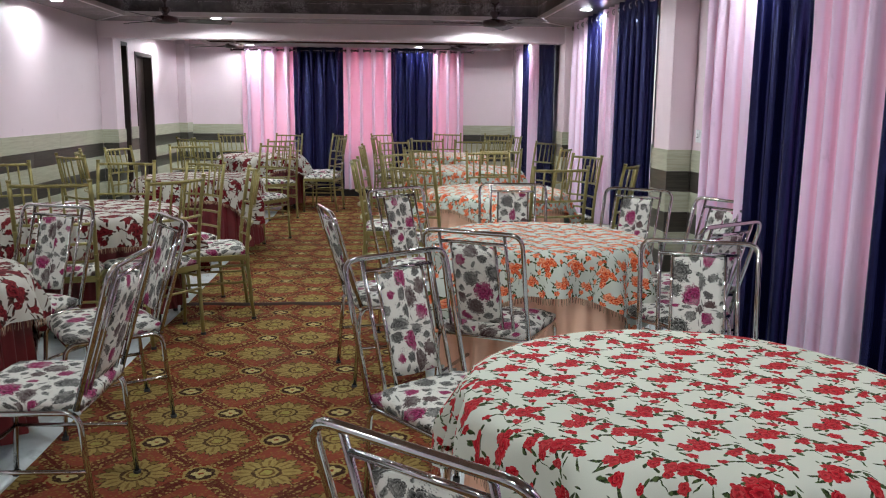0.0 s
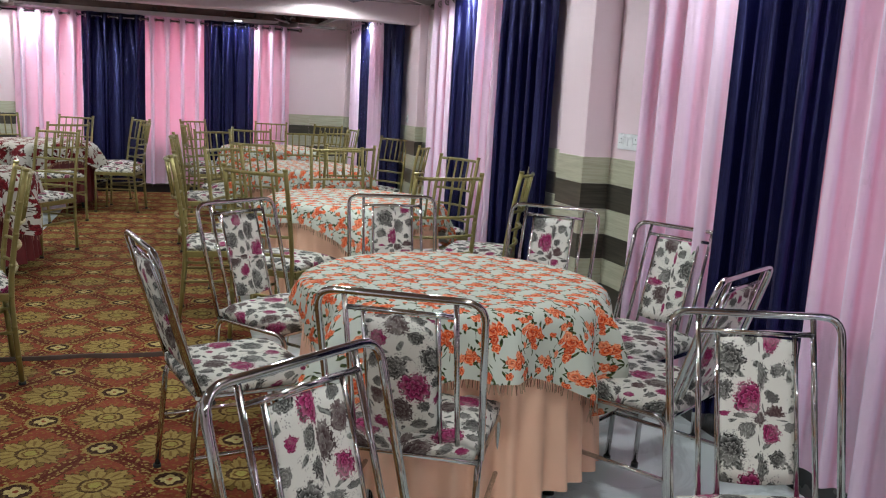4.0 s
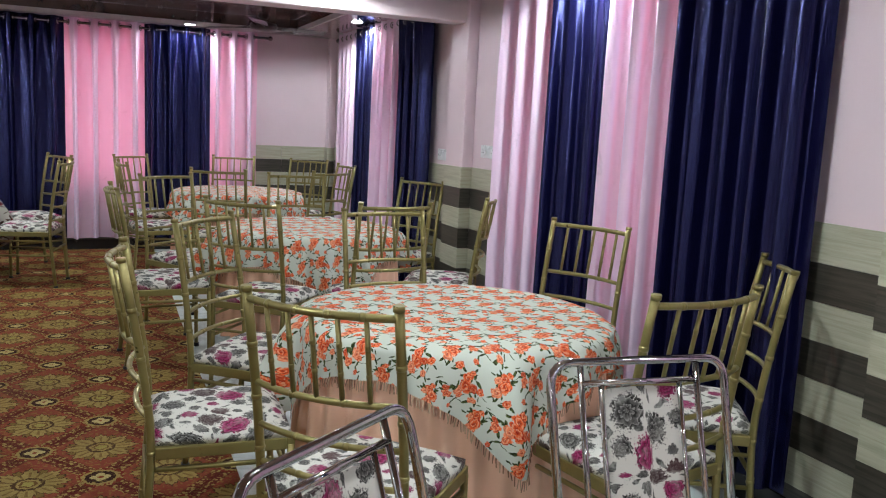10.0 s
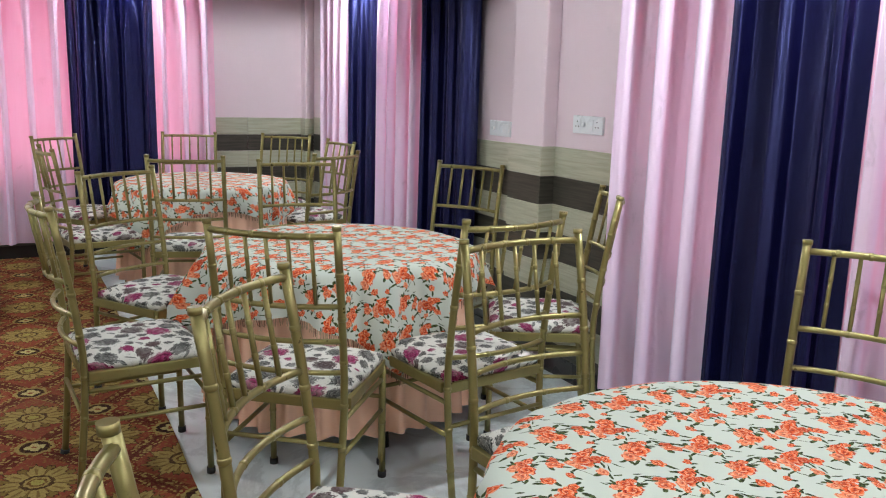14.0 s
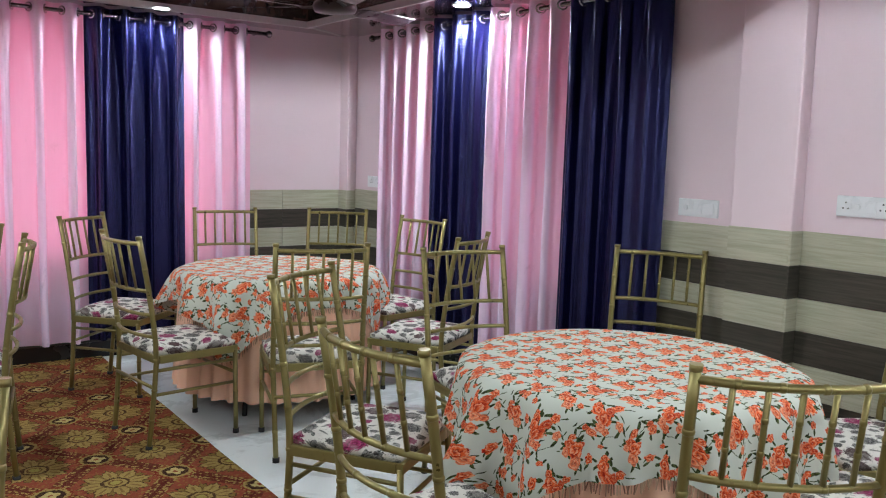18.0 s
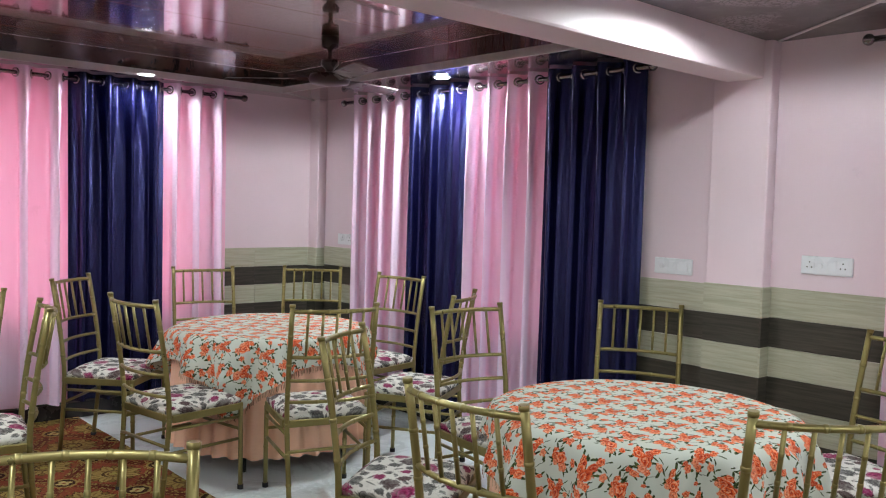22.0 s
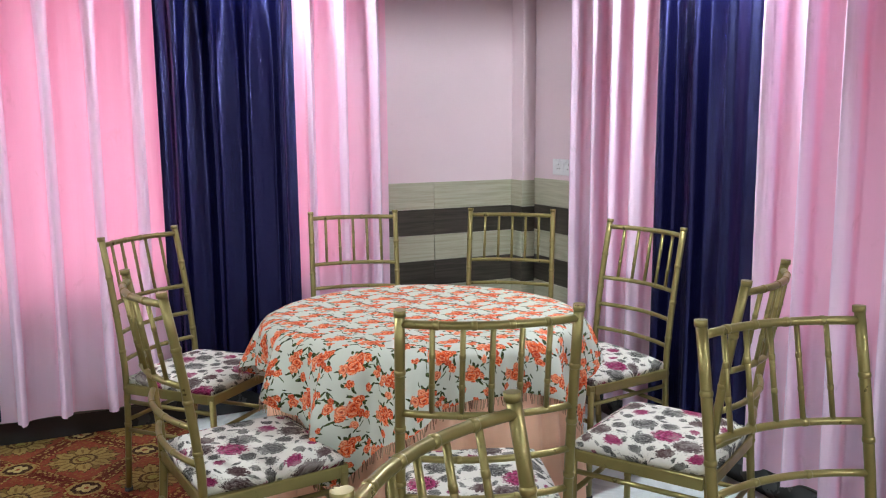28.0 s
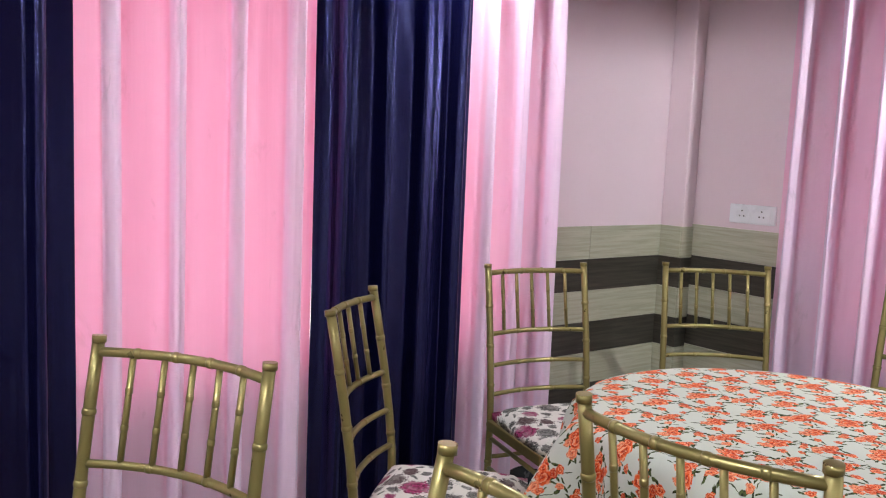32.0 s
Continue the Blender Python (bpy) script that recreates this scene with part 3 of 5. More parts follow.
M_WALL = wall_paint("pale_pink_paint", (0.782, 0.645, 0.697))
M_BEAM = wall_paint("beam_paint", (0.79, 0.67, 0.70))
M_TILE_L = stripe_tile("cream_wood_tile", (0.48, 0.485, 0.37), (0.36, 0.36, 0.26))
M_TILE_D = stripe_tile("dark_wood_tile", (0.074, 0.067, 0.053), (0.031, 0.029, 0.023))
M_SKIRT = plain("black_granite", (0.025, 0.025, 0.027), 0.25)
M_MARBLE = marble("white_marble")
M_CARPET = carpet_cloth("red_gold_carpet")
M_SOFFIT = cracked_panel("grey_cracked_pvc_panel")
M_SOFFIT_N = pvc_ceiling("dark_brown_pvc_panel", (0.075, 0.040, 0.030), (0.035, 0.018, 0.014), 0.12, 1.0)
M_TRAY = pvc_ceiling("brown_wood_pvc_panel", (0.30, 0.15, 0.095), (0.15, 0.072, 0.048), 0.20, 1.0)
M_RIM = plain("grey_metal_trim", (0.55, 0.52, 0.52), 0.35)
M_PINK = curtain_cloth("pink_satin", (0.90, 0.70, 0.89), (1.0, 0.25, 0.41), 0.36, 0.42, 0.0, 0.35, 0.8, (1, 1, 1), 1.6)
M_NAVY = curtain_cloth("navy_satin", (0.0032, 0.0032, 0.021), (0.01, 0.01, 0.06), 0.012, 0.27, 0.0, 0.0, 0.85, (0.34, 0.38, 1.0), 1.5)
M_ROD = plain("dark_steel_rod", (0.30, 0.27, 0.28), 0.22, 1.0)
M_RING = plain("nickel_ring", (0.6, 0.58, 0.58), 0.2, 1.0)
M_GOLD = gold_tube("gold_paint")
M_CHROME = chrome_tube("worn_chrome")
M_SEAT = peony_print("grey_wine_peony_cloth", (0.70, 0.69, 0.63))
M_ORANGE = rose_print("orange_rose_cloth", (0.565, 0.61, 0.54), (0.88, 0.48, 0.29), (0.81, 0.125, 0.028), (0.34, 0.018, 0.008), (0.042, 0.058, 0.018), 0.78, 1.25, 0.74)
M_RED = rose_print("red_rose_cloth", (0.63, 0.66, 0.57), (0.58, 0.14, 0.13), (0.50, 0.008, 0.020), (0.20, 0.002, 0.006), (0.040, 0.060, 0.020), 0.84, 1.20, 0.35)
M_WINE = rose_print("wine_rose_cloth", (0.50, 0.475, 0.42), (0.26, 0.045, 0.045), (0.15, 0.007, 0.012), (0.035, 0.002, 0.004), (0.050, 0.018, 0.014), 1.22, 1.25, 0.4)
M_PEACH = plain("peach_satin", (0.87, 0.54, 0.38), 0.5, 0, 0.08, 5)
M_MAROON = plain("maroon_satin", (0.11, 0.006, 0.010), 0.45, 0, 0.12, 5)
M_FRINGE = two_tone_thread("tan_fringe", (0.50, 0.34, 0.23), (0.24, 0.12, 0.08))
M_IRON = plain("black_iron", (0.02, 0.02, 0.02), 0.45, 0.5)
M_WHITE = plain("white_plastic", (0.75, 0.78, 0.80), 0.3, 0, 0.04)
M_SLOT = plain("dark_slot", (0.05, 0.05, 0.05), 0.5)
M_FAN = plain("dark_brown_enamel", (0.035, 0.022, 0.02), 0.3, 0.2)
M_DOOR = plain("dark_brown_wood", (0.035, 0.024, 0.02), 0.35, 0, 0.25, 8)
M_LED = glow("cool_led", (0.86, 0.94, 1.0), 22.0)
M_FRAME = plain("white_window_paint", (0.7, 0.7, 0.68), 0.4)
M_GLASS = clear_glass("window_glass")
M_RUBBER = plain("black_rubber", (0.02, 0.02, 0.02), 0.7)

# ---------------------------------------------------------------- setting
def structure(name, bm, mat, label="", category=""):
    return tagged(part(name, bm, mat), label, category, kind="structure")


floor_ob = structure("floor", boxes((XL - 0.2, YF - 0.2, -0.2, XR + 0.2, YB + 0.2, 0)), M_MARBLE, "white veined marble floor with a dull shine", "floor")

WINDOWS_R = [(10.62, 12.62), (6.87, 8.90), (3.40, 5.42), (0.1, 2.1)]
WINDOWS_B = [(-2.25, 0.65)]


def wall_with_openings(name, along, lo, hi, face, out, openings):
    """A wall along x or y whose openings are real holes, with its inner face at face."""
    bm = bmesh.new()

    def slab(a, b, z0, z1):
        if along == "y":
            box(bm, face, a, z0, out, b, z1)
        else:
            box(bm, a, face, z0, b, out, z1)
    at = lo
    for a, b, z0, z1 in openings:
        slab(at, a, 0, 2.6)
        if z0 > 0:
            slab(a, b, 0, z0)
        slab(a, b, z1, 2.6)
        at = b
    slab(at, hi, 0, 2.6)
    return structure(name, bm, M_WALL, "pale pink painted wall above a striped tile dado", "wall")


wall_with_openings("wall_east", "y", YF, YB + 0.2, XR, XR + 0.2, [(a, b, SILL, HEAD) for a, b in reversed(WINDOWS_R)])
wall_with_openings("wall_north", "x", XL - 0.2, XR, YB, YB + 0.2, [(a, b, SILL, HEAD) for a, b in WINDOWS_B])
DOORS = [(10.25, 10.75, 2.06), (11.05, 11.78, 1.98)]
wall_with_openings("wall_west", "y", YF, YB, XL, XL - 0.2, [(a, b, 0.0, z) for a, b, z in DOORS])
structure("wall_south", boxes((XL - 0.2, YF - 0.2, 0, XR + 0.2, YF, 2.6)), M_WALL, "plain pale pink painted end wall", "wall")

# pillars and beam
PILLARS = [("pillar_1", 1.58, 9.70, XR, 9.985, 2.21), ("pillar_2", 1.50, 6.04, XR, 6.35, HC), ("pillar_3", 1.582, 13.30, XR, YB, HC),
           ("pillar_4", XL, 9.745, -3.14, 10.01, 2.21), ("pillar_5", XL, 13.10, -3.18, YB, HC)]
for nm, x0, y0, x1, y1, h in PILLARS:
    structure(nm, boxes((x0, y0, 0, x1, y1, h), bevel=0.008), M_WALL, "pale pink painted wall pillar", "pillar")
structure("beam", boxes((XL, 9.74, 2.04, XR, 9.93, 2.55), bevel=0.012), M_BEAM, "pale pink plastered ceiling beam across the hall", "beam")


# ceiling: a soffit round each bay, a raised tray in its middle
def bay(nm, y0, y1, near, far, soffit_mat, soffit_label):
    x0, x1 = XL, XR
    ex0, ex1, ey0, ey1 = x0 + 0.48, x1 - 0.50, y0 + near, y1 - far
    bm = boxes((x0, y0, HC, ex0, y1, HC + 0.05), (ex1, y0, HC, x1, y1, HC + 0.05), (ex0, y0, HC, ex1, ey0, HC + 0.05), (ex0, ey1, HC, ex1, y1, HC + 0.05))
    structure("ceiling_soffit_" + nm, bm, soffit_mat, soffit_label, "ceiling")
    count = round((ey1 - ey0) / 0.25)
    pw = (ey1 - ey0) / count
    bm = boxes(*[(ex0, ey0 + k * pw, HT + 0.0008 * (k % 2), ex1, ey0 + (k + 1) * pw - 0.003, HT + 0.04) for k in range(count)])
    box(bm, ex0, ey0, HT + 0.042, ex1, ey1, HT + 0.06)
    structure("ceiling_tray_" + nm, bm, M_TRAY, "glossy brown wood-look ceiling panels in a raised tray", "ceiling")
    bm = boxes((ex0 - 0.002, ey0, HC + 0.05, ex0 - 0.02, ey1, HT), (ex1 + 0.002, ey0, HC + 0.05, ex1 + 0.02, ey1, HT),
               (ex0 - 0.02, ey0 - 0.002, HC + 0.05, ex1 + 0.02, ey0 - 0.02, HT), (ex0 - 0.02, ey1 + 0.002, HC + 0.05, ex1 + 0.02, ey1 + 0.02, HT))
    structure("ceiling_riser_" + nm, bm, soffit_mat, "dark riser of the raised ceiling tray", "ceiling")
    bm = boxes((ex0 - 0.012, ey0 - 0.012, HC - 0.012, ex0 + 0.01, ey1 + 0.012, HC + 0.03), (ex1 - 0.01, ey0 - 0.012, HC - 0.012, ex1 + 0.012, ey1 + 0.012, HC + 0.03),
               (ex0 + 0.01, ey0 - 0.012, HC - 0.012, ex1 - 0.01, ey0 + 0.01, HC + 0.03), (ex0 + 0.01, ey1 - 0.01, HC - 0.012, ex1 - 0.01, ey1 + 0.012, HC + 0.03))
    for cx, ix in ((x0, ex0), (x1, ex1)):
        for cy, iy in ((y0, ey0), (y1, ey1)):
            tube(bm, [(cx, cy, HC - 0.001), (ix, iy, HC - 0.001)], 0.007, 6)
    structure("trim_" + nm, bm, M_RIM, "pale grey trim along the ceiling tray", "trim")


bay("north", 9.93, YB, 0.42, 0.29, M_SOFFIT_N, "dark brown glossy ceiling border")
bay("south", YF, 9.74, 0.5, 0.66, M_SOFFIT, "grey patterned glossy ceiling border")

# carpet runner in two lengths
CX0, CX1, SEAM = -1.72, -0.15, 6.32


def carpet(nm, y0, y1, sx, sy):
    bm = bmesh.new()
    nx, ny = 30, int((y1 - y0) / 0.06)
    rows = []
    for j in range(ny + 1):
        y = y0 + (y1 - y0) * j / ny
        row = []
        for i in range(nx + 1):
            x = CX0 + (CX1 - CX0) * i / nx
            wob = 0.012 * noise.noise((0, y * 1.7, 3 if i == 0 else 9)) if i in (0, nx) else 0
            lift = 0.004 * noise.noise((x * 2, y * 2, 1)) + 0.008
            ruck = 0.028 * math.exp(-((y - SEAM - 0.03 * noise.noise((x * 3, 0, 5))) / 0.035) ** 2) * max(0, 0.6 + noise.noise((x * 2.2, 4, 0)))
            row.append(bm.verts.new((x + wob - sx, y - sy, max(0.006, lift) + ruck)))
        rows.append(row)
    for a, b in zip(rows, rows[1:]):
        for i in range(nx):
            bm.faces.new((a[i], a[i + 1], b[i + 1], b[i]))
    ob = part(nm, bm, M_CARPET, smooth=True)
    ob.location = (sx, sy, 0)
    return tagged(ob, "red and gold flower-patterned carpet runner laid on marble", "carpet", "carpet runners")


carpet("carpet_runner", YF + 0.3, SEAM - 0.002, 0, 0)
carpet("carpet_runner", SEAM + 0.004, YB - 0.016, 0.41, 7.87)

# added dark strip: the shadow of the raised runner joint, put in as colour
bm = bmesh.new()
rows = []
for i in range(61):
    x = CX0 + 0.004 + (CX1 - CX0 - 0.008) * i / 60
    mid = SEAM + 0.010 * noise.noise((x * 3.1, 2.0, 0.4)) + 0.004 * noise.noise((x * 14, 1.0, 0.2))
    half = 0.010 + 0.006 * noise.noise((x * 6, 7.0, 0.1))
    up = 0.036 + 0.012 * noise.noise((x * 2.2, 4, 0))
    rows.append([bm.verts.new((x, mid - half - 0.012, 0.004)), bm.verts.new((x, mid - half, up)), bm.verts.new((x, mid + half, up)), bm.verts.new((x, mid + half + 0.012, 0.004))])
for p, q in zip(rows, rows[1:]):
    for k in range(3):
        bm.faces.new((p[k], q[k], q[k + 1], p[k + 1]))
tagged(part("joint_tape", bm, plain("joint_shadow_brown", (0.045, 0.022, 0.015), 0.85, 0, 0.3, 40), None, "", True), "dark brown strip painted as the shadow along the joint of two carpet runners", "carpet tape")

# downlights
def downlight(x, y, z=HC, watts=LAMP_W, cone=172, soft=0.24):
    root = new("downlight")
    bm = bmesh.new()
    lathe(bm, [(0.055, 0.0), (0.057, -0.003), (0.050, -0.005), (0.043, -0.004), (0.043, 0.0)], 24)
    part("rim", bm, M_WHITE, root, "white rim", True)
    bm = bmesh.new()
    lathe(bm, [(0.044, -0.003), (0.041, -0.008), (0.026, -0.010)], 24)
    part("lens", bm, M_LED, root, "glowing cool white lens")
    root.matrix_basis = Matrix.Translation((x, y, z))
    tagged(root, "round recessed ceiling light shining cool white", "ceiling light", "downlights")
    lamp = bpy.data.lights.new("downlight_beam", "SPOT")
    lamp.energy, lamp.color, lamp.spot_size, lamp.spot_blend, lamp.shadow_soft_size = watts, (0.895, 0.967, 0.992), radians(cone), soft, 0.05
    ob = new("downlight_beam", lamp)
    ob.matrix_basis = Matrix.Translation((x, y, z - 0.025))


for x, y, share in LAMPS:
    downlight(x, y, HC, LAMP_W * share)
# added fill lights, unseen in the tray ceilings
for x, y, share in FILL_LAMPS:
    downlight(x, y, HT, FILL_W * share, 172, 0.3)


# windows behind the curtains
def window(nm, along, a, b, face, depth):
    root = new(nm)
    ax = along == "y"

    def bx(u0, v0, z0, u1, v1, z1):
        return (v0, u0, z0, v1, u1, z1) if ax else (u0, v0, z0, u1, v1, z1)
    m = face + depth * 0.5
    s = 0.045
    for k in range(int(round((b - a) / 0.7)) + 1):
        u = a + (b - a - s) * k / int(round((b - a) / 0.7))
        part("window_frame", boxes(bx(u, m - 0.02, SILL, u + s, m + 0.02, HEAD)), M_FRAME, root)
    for z in (SILL, HEAD - s):
        part("window_frame", boxes(bx(a + s, m - 0.018, z, b - s, m + 0.018, z + s)), M_FRAME, root)
    pane = part("pane", boxes(bx(a + 0.01, m - 0.003, SILL + 0.01, b - 0.01, m + 0.003, HEAD - 0.01)), M_GLASS, root)
    pane.visible_shadow = False
    tagged(root, "white framed window behind drawn curtains", "window", kind="structure")


for k, (a, b) in enumerate(WINDOWS_R):
    window("window_%d" % (k + 1), "y", a, b, XR, 0.2)
for k, (a, b) in enumerate(WINDOWS_B):
    window("window_%d" % (k + 5), "x", a, b, YB, 0.2)
ground = structure("ground", boxes((-60, -60, -0.35, 60, 60, -0.25)), plain("pale_ground", (0.35, 0.33, 0.30), 0.9), "bare ground outside", "ground")


# doors
def door(nm, y0, y1, top):
    root = new(nm)
    part("door_leaf", boxes((XL - 0.13, y0 + 0.04, 0.01, XL - 0.09, y1 - 0.04, top - 0.04), bevel=0.004), M_DOOR, root)
    part("door_frame", boxes((XL - 0.2, y0, 0, XL + 0.012, y0 + 0.04, top), (XL - 0.2, y1 - 0.04, 0, XL + 0.012, y1, top), (XL - 0.2, y0 + 0.04, top - 0.04, XL + 0.012, y1 - 0.04, top)), M_DOOR, root)
    bm = tubes(([(XL - 0.09, y0 + 0.09, 1.0), (XL - 0.05, y0 + 0.09, 1.0), (XL - 0.05, y0 + 0.2, 1.0)], 0.009))
    part("handle", bm, M_RING, root, "steel lever handle")
    tagged(root, "dark brown wooden door in a dark frame", "door", kind="structure")


for k, (a, b, top) in enumerate(DOORS):
    door("door_%d" % (k + 1), a, b, top)


# ---------------------------------------------------------------- curtains
PLEAT = [(0.0, 0.0, 1.0), (0.06, 0.06, 0.94), (0.12, 0.105, 0.72), (0.18, 0.11, 0.40), (0.24, 0.085, 0.16), (0.30, 0.10, 0.04), (0.38, 0.24, 0.0), (0.5, 0.5, 0.0)]


def pleat(u):
    """A pinched fold: place across and depth at u, from the crest (0) to the middle of the flat stretch (0.5)."""
    for (u0, x0, d0), (u1, x1, d1) in zip(PLEAT, PLEAT[1:]):
        if u <= u1:
            t = (u - u0) / (u1 - u0)
            return x0 + (x1 - x0) * t, d0 + (d1 - d0) * t
    return 0.5, 0.0


def curtain(nm, along, a, b, face, mat, seed, low=0.13):
    """An eyelet curtain from a to b in deep folds; along "x" hangs on the north wall, "y" on the east wall."""
    rng = random.Random(seed)
    width = b - a + 0.008
    folds = max(2, round(width / 0.175))
    nu, nz = folds * 30, 22
    top = 2.2
    bm = bmesh.new()
    uv = bm.loops.layers.uv.new("UVMap")
    # mask for the dimmed backlight, filled from the depth of the fold
    crest_dim = bm.loops.layers.uv.new("Gather")
    fold_at = {}
    rows = []
    ph = [rng.uniform(-0.5, 0.5) for _ in range(folds + 2)]
    amp = [rng.uniform(0.7, 1.15) for _ in range(folds + 2)]
    tight = [rng.uniform(0.65, 1.0) for _ in range(folds + 2)]
    for j in range(nz + 1):
        tz = j / nz
        z0 = top + (low - top) * tz
        hang = min(1.0, tz / 0.25)
        row = []
        for i in range(nu + 1):
            f = i / nu * folds
            k = min(folds, int(f + 0.5))
            g = f - 0.5 + 0.08 * tz * noise.noise((f * 0.8, tz * 1.2, seed * 2.1))
            g0 = math.floor(g + 0.5)
            off = g - g0
            across, depth = pleat(abs(off))
            firm = hang * (0.55 + 0.40 * (tight[k] - 0.65) / 0.35)
            across = math.copysign(abs(off) + (across - abs(off)) * firm, off)
            depth = 0.5 * (1 + math.cos(2 * math.pi * off)) * (1 - firm) + depth * firm
            ripple = 0.10 * math.sin(9 * g + ph[k] * 6) + 0.20 * noise.noise((f * 2.3, tz * 0.9, seed)) + 0.08 * noise.noise((f * 8.0, tz * 0.7, seed + 5))
            dep = (0.036 if mat is M_PINK else 0.030) - 0.080 * (1 + (amp[k] - 1) * hang) * depth - 0.03 * hang * ripple - 0.008 * tz
            place = (g0 + across + 0.5 - (g - f + 0.5)) / folds
            w = a - 0.004 + width * min(1.0, max(0.0, place)) + 0.010 * tz * noise.noise((f, tz * 1.5, seed * 1.7))
            z = z0 + (0.014 * noise.noise((f * 0.9, 3.3, seed)) if j == nz else 0)
            row.append(bm.verts.new((w, face + dep, z) if along == "x" else (face + dep, w, z)))
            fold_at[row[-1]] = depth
        rows.append(row)
    for p, q in zip(rows, rows[1:]):
        for i in range(nu):
            for lp in bm.faces.new((p[i], p[i + 1], q[i + 1], q[i])).loops:
                lp[uv].uv = (lp.vert.co.z, (lp.vert.co.x if along == "x" else -lp.vert.co.y))
                lp[crest_dim].uv = (fold_at[lp.vert], 0.0)
    pink = mat is M_PINK
    root = part("curtain", bm, mat, None, "", True)
    tagged(root, ("pink satin" if pink else "dark navy satin") + " eyelet curtain hanging in folds from a rod", "curtain", "curtains on the " + nm)
    for k in range(2 * folds):
        u = a - 0.004 + width * (k + 0.5) / (2 * folds)
        lean = 0.5 if k % 2 else -0.5
        pts = []
        for s in range(17):
            ang = 2 * math.pi * s / 16
            d = 0.024 * math.cos(ang)
            pts.append((u + lean * d, face + d, 2.155 + 0.024 * math.sin(ang)) if along == "x" else (face + d, u + lean * d, 2.155 + 0.024 * math.sin(ang)))
        part("eyelet_ring", tube(bmesh.new(), pts, 0.0055, 6, False), M_RING, root, "", True)


def rod(along, a, b, face):
    root = new("curtain_rod")

    def p(u):
        return (u, face, 2.155) if along == "x" else (face, u, 2.155)
    part("pole", tubes((([p(a), p(b)]), 0.0125), sides=12), M_ROD, root, "", True)
    for u, s in ((a, -1), (b, 1)):
        bm = bmesh.new()
        bmesh.ops.create_uvsphere(bm, u_segments=14, v_segments=10, radius=0.024, matrix=Matrix.Translation(p(u + s * 0.012)))
        part("finial", bm, M_ROD, root, "", True)
    for u in (a + 0.06, b - 0.06):
        q = Vector(p(u))
        wall = (u, YB, 2.155) if along == "x" else (XR, u, 2.155)
        part("bracket", tubes((([q, wall]), 0.008)), M_ROD, root)
    tagged(root, "dark steel curtain rod with round ends", "curtain rod", "curtain rods")


FB, FR = YB - 0.10, XR - 0.085
NORTH = [(-2.42, -1.67, M_PINK), (-1.67, -0.95, M_NAVY), (-0.95, -0.235, M_PINK), (-0.235, 0.373, M_NAVY), (0.373, 0.835, M_PINK)]
for s, (a, b, m) in enumerate(NORTH):
    curtain("north wall", "x", a, b, FB, m, s + 1)
rod("x", -2.54, 0.95, FB)
EAST = [[(12.23, 12.85, M_PINK), (11.67, 12.23, M_NAVY), (11.03, 11.67, M_PINK), (10.37, 11.03, M_NAVY)],
        [(8.59, 9.18, M_PINK), (8.04, 8.59, M_NAVY), (7.53, 8.04, M_PINK), (6.72, 7.53, M_NAVY)],
        [(4.97, 5.67, M_PINK), (4.42, 4.97, M_NAVY), (3.81, 4.42, M_PINK), (3.12, 3.81, M_NAVY)],
        [(1.66, 2.25, M_PINK), (1.06, 1.66, M_NAVY), (0.46, 1.06, M_PINK), (-0.2, 0.46, M_NAVY)]]
for g, four in enumerate(EAST):
    for s, (a, b, m) in enumerate(four):
        curtain("east wall", "y", a, b, FR, m, 10 * g + s + 20)
    rod("y", four[-1][0] - 0.04, four[0][1] + 0.1, FR)


# daylight that falls on the curtains from outside, in the window openings
def daylight(loc, target, wide, tall, watts):
    lamp = bpy.data.lights.new("window_daylight", "AREA")
    lamp.shape, lamp.size, lamp.size_y, lamp.energy, lamp.color = "RECTANGLE", wide, tall, watts, (0.98, 0.97, 1.0)
    ob = new("window_daylight", lamp)
    ob.matrix_basis = look(loc, target)


for a, b in WINDOWS_B:
    daylight(((a + b) / 2, YB + 0.19, (SILL + HEAD) / 2), ((a + b) / 2, 0, (SILL + HEAD) / 2), b - a - 0.05, HEAD - SILL - 0.05, DAY_N)
for a, b in WINDOWS_R:
    daylight((XR + 0.19, (a + b) / 2, (SILL + HEAD) / 2), (0, (a + b) / 2, (SILL + HEAD) / 2), b - a - 0.05, HEAD - SILL - 0.05, DAY_E)


# ---------------------------------------------------------------- tables
TR, TH = 0.535, 0.720


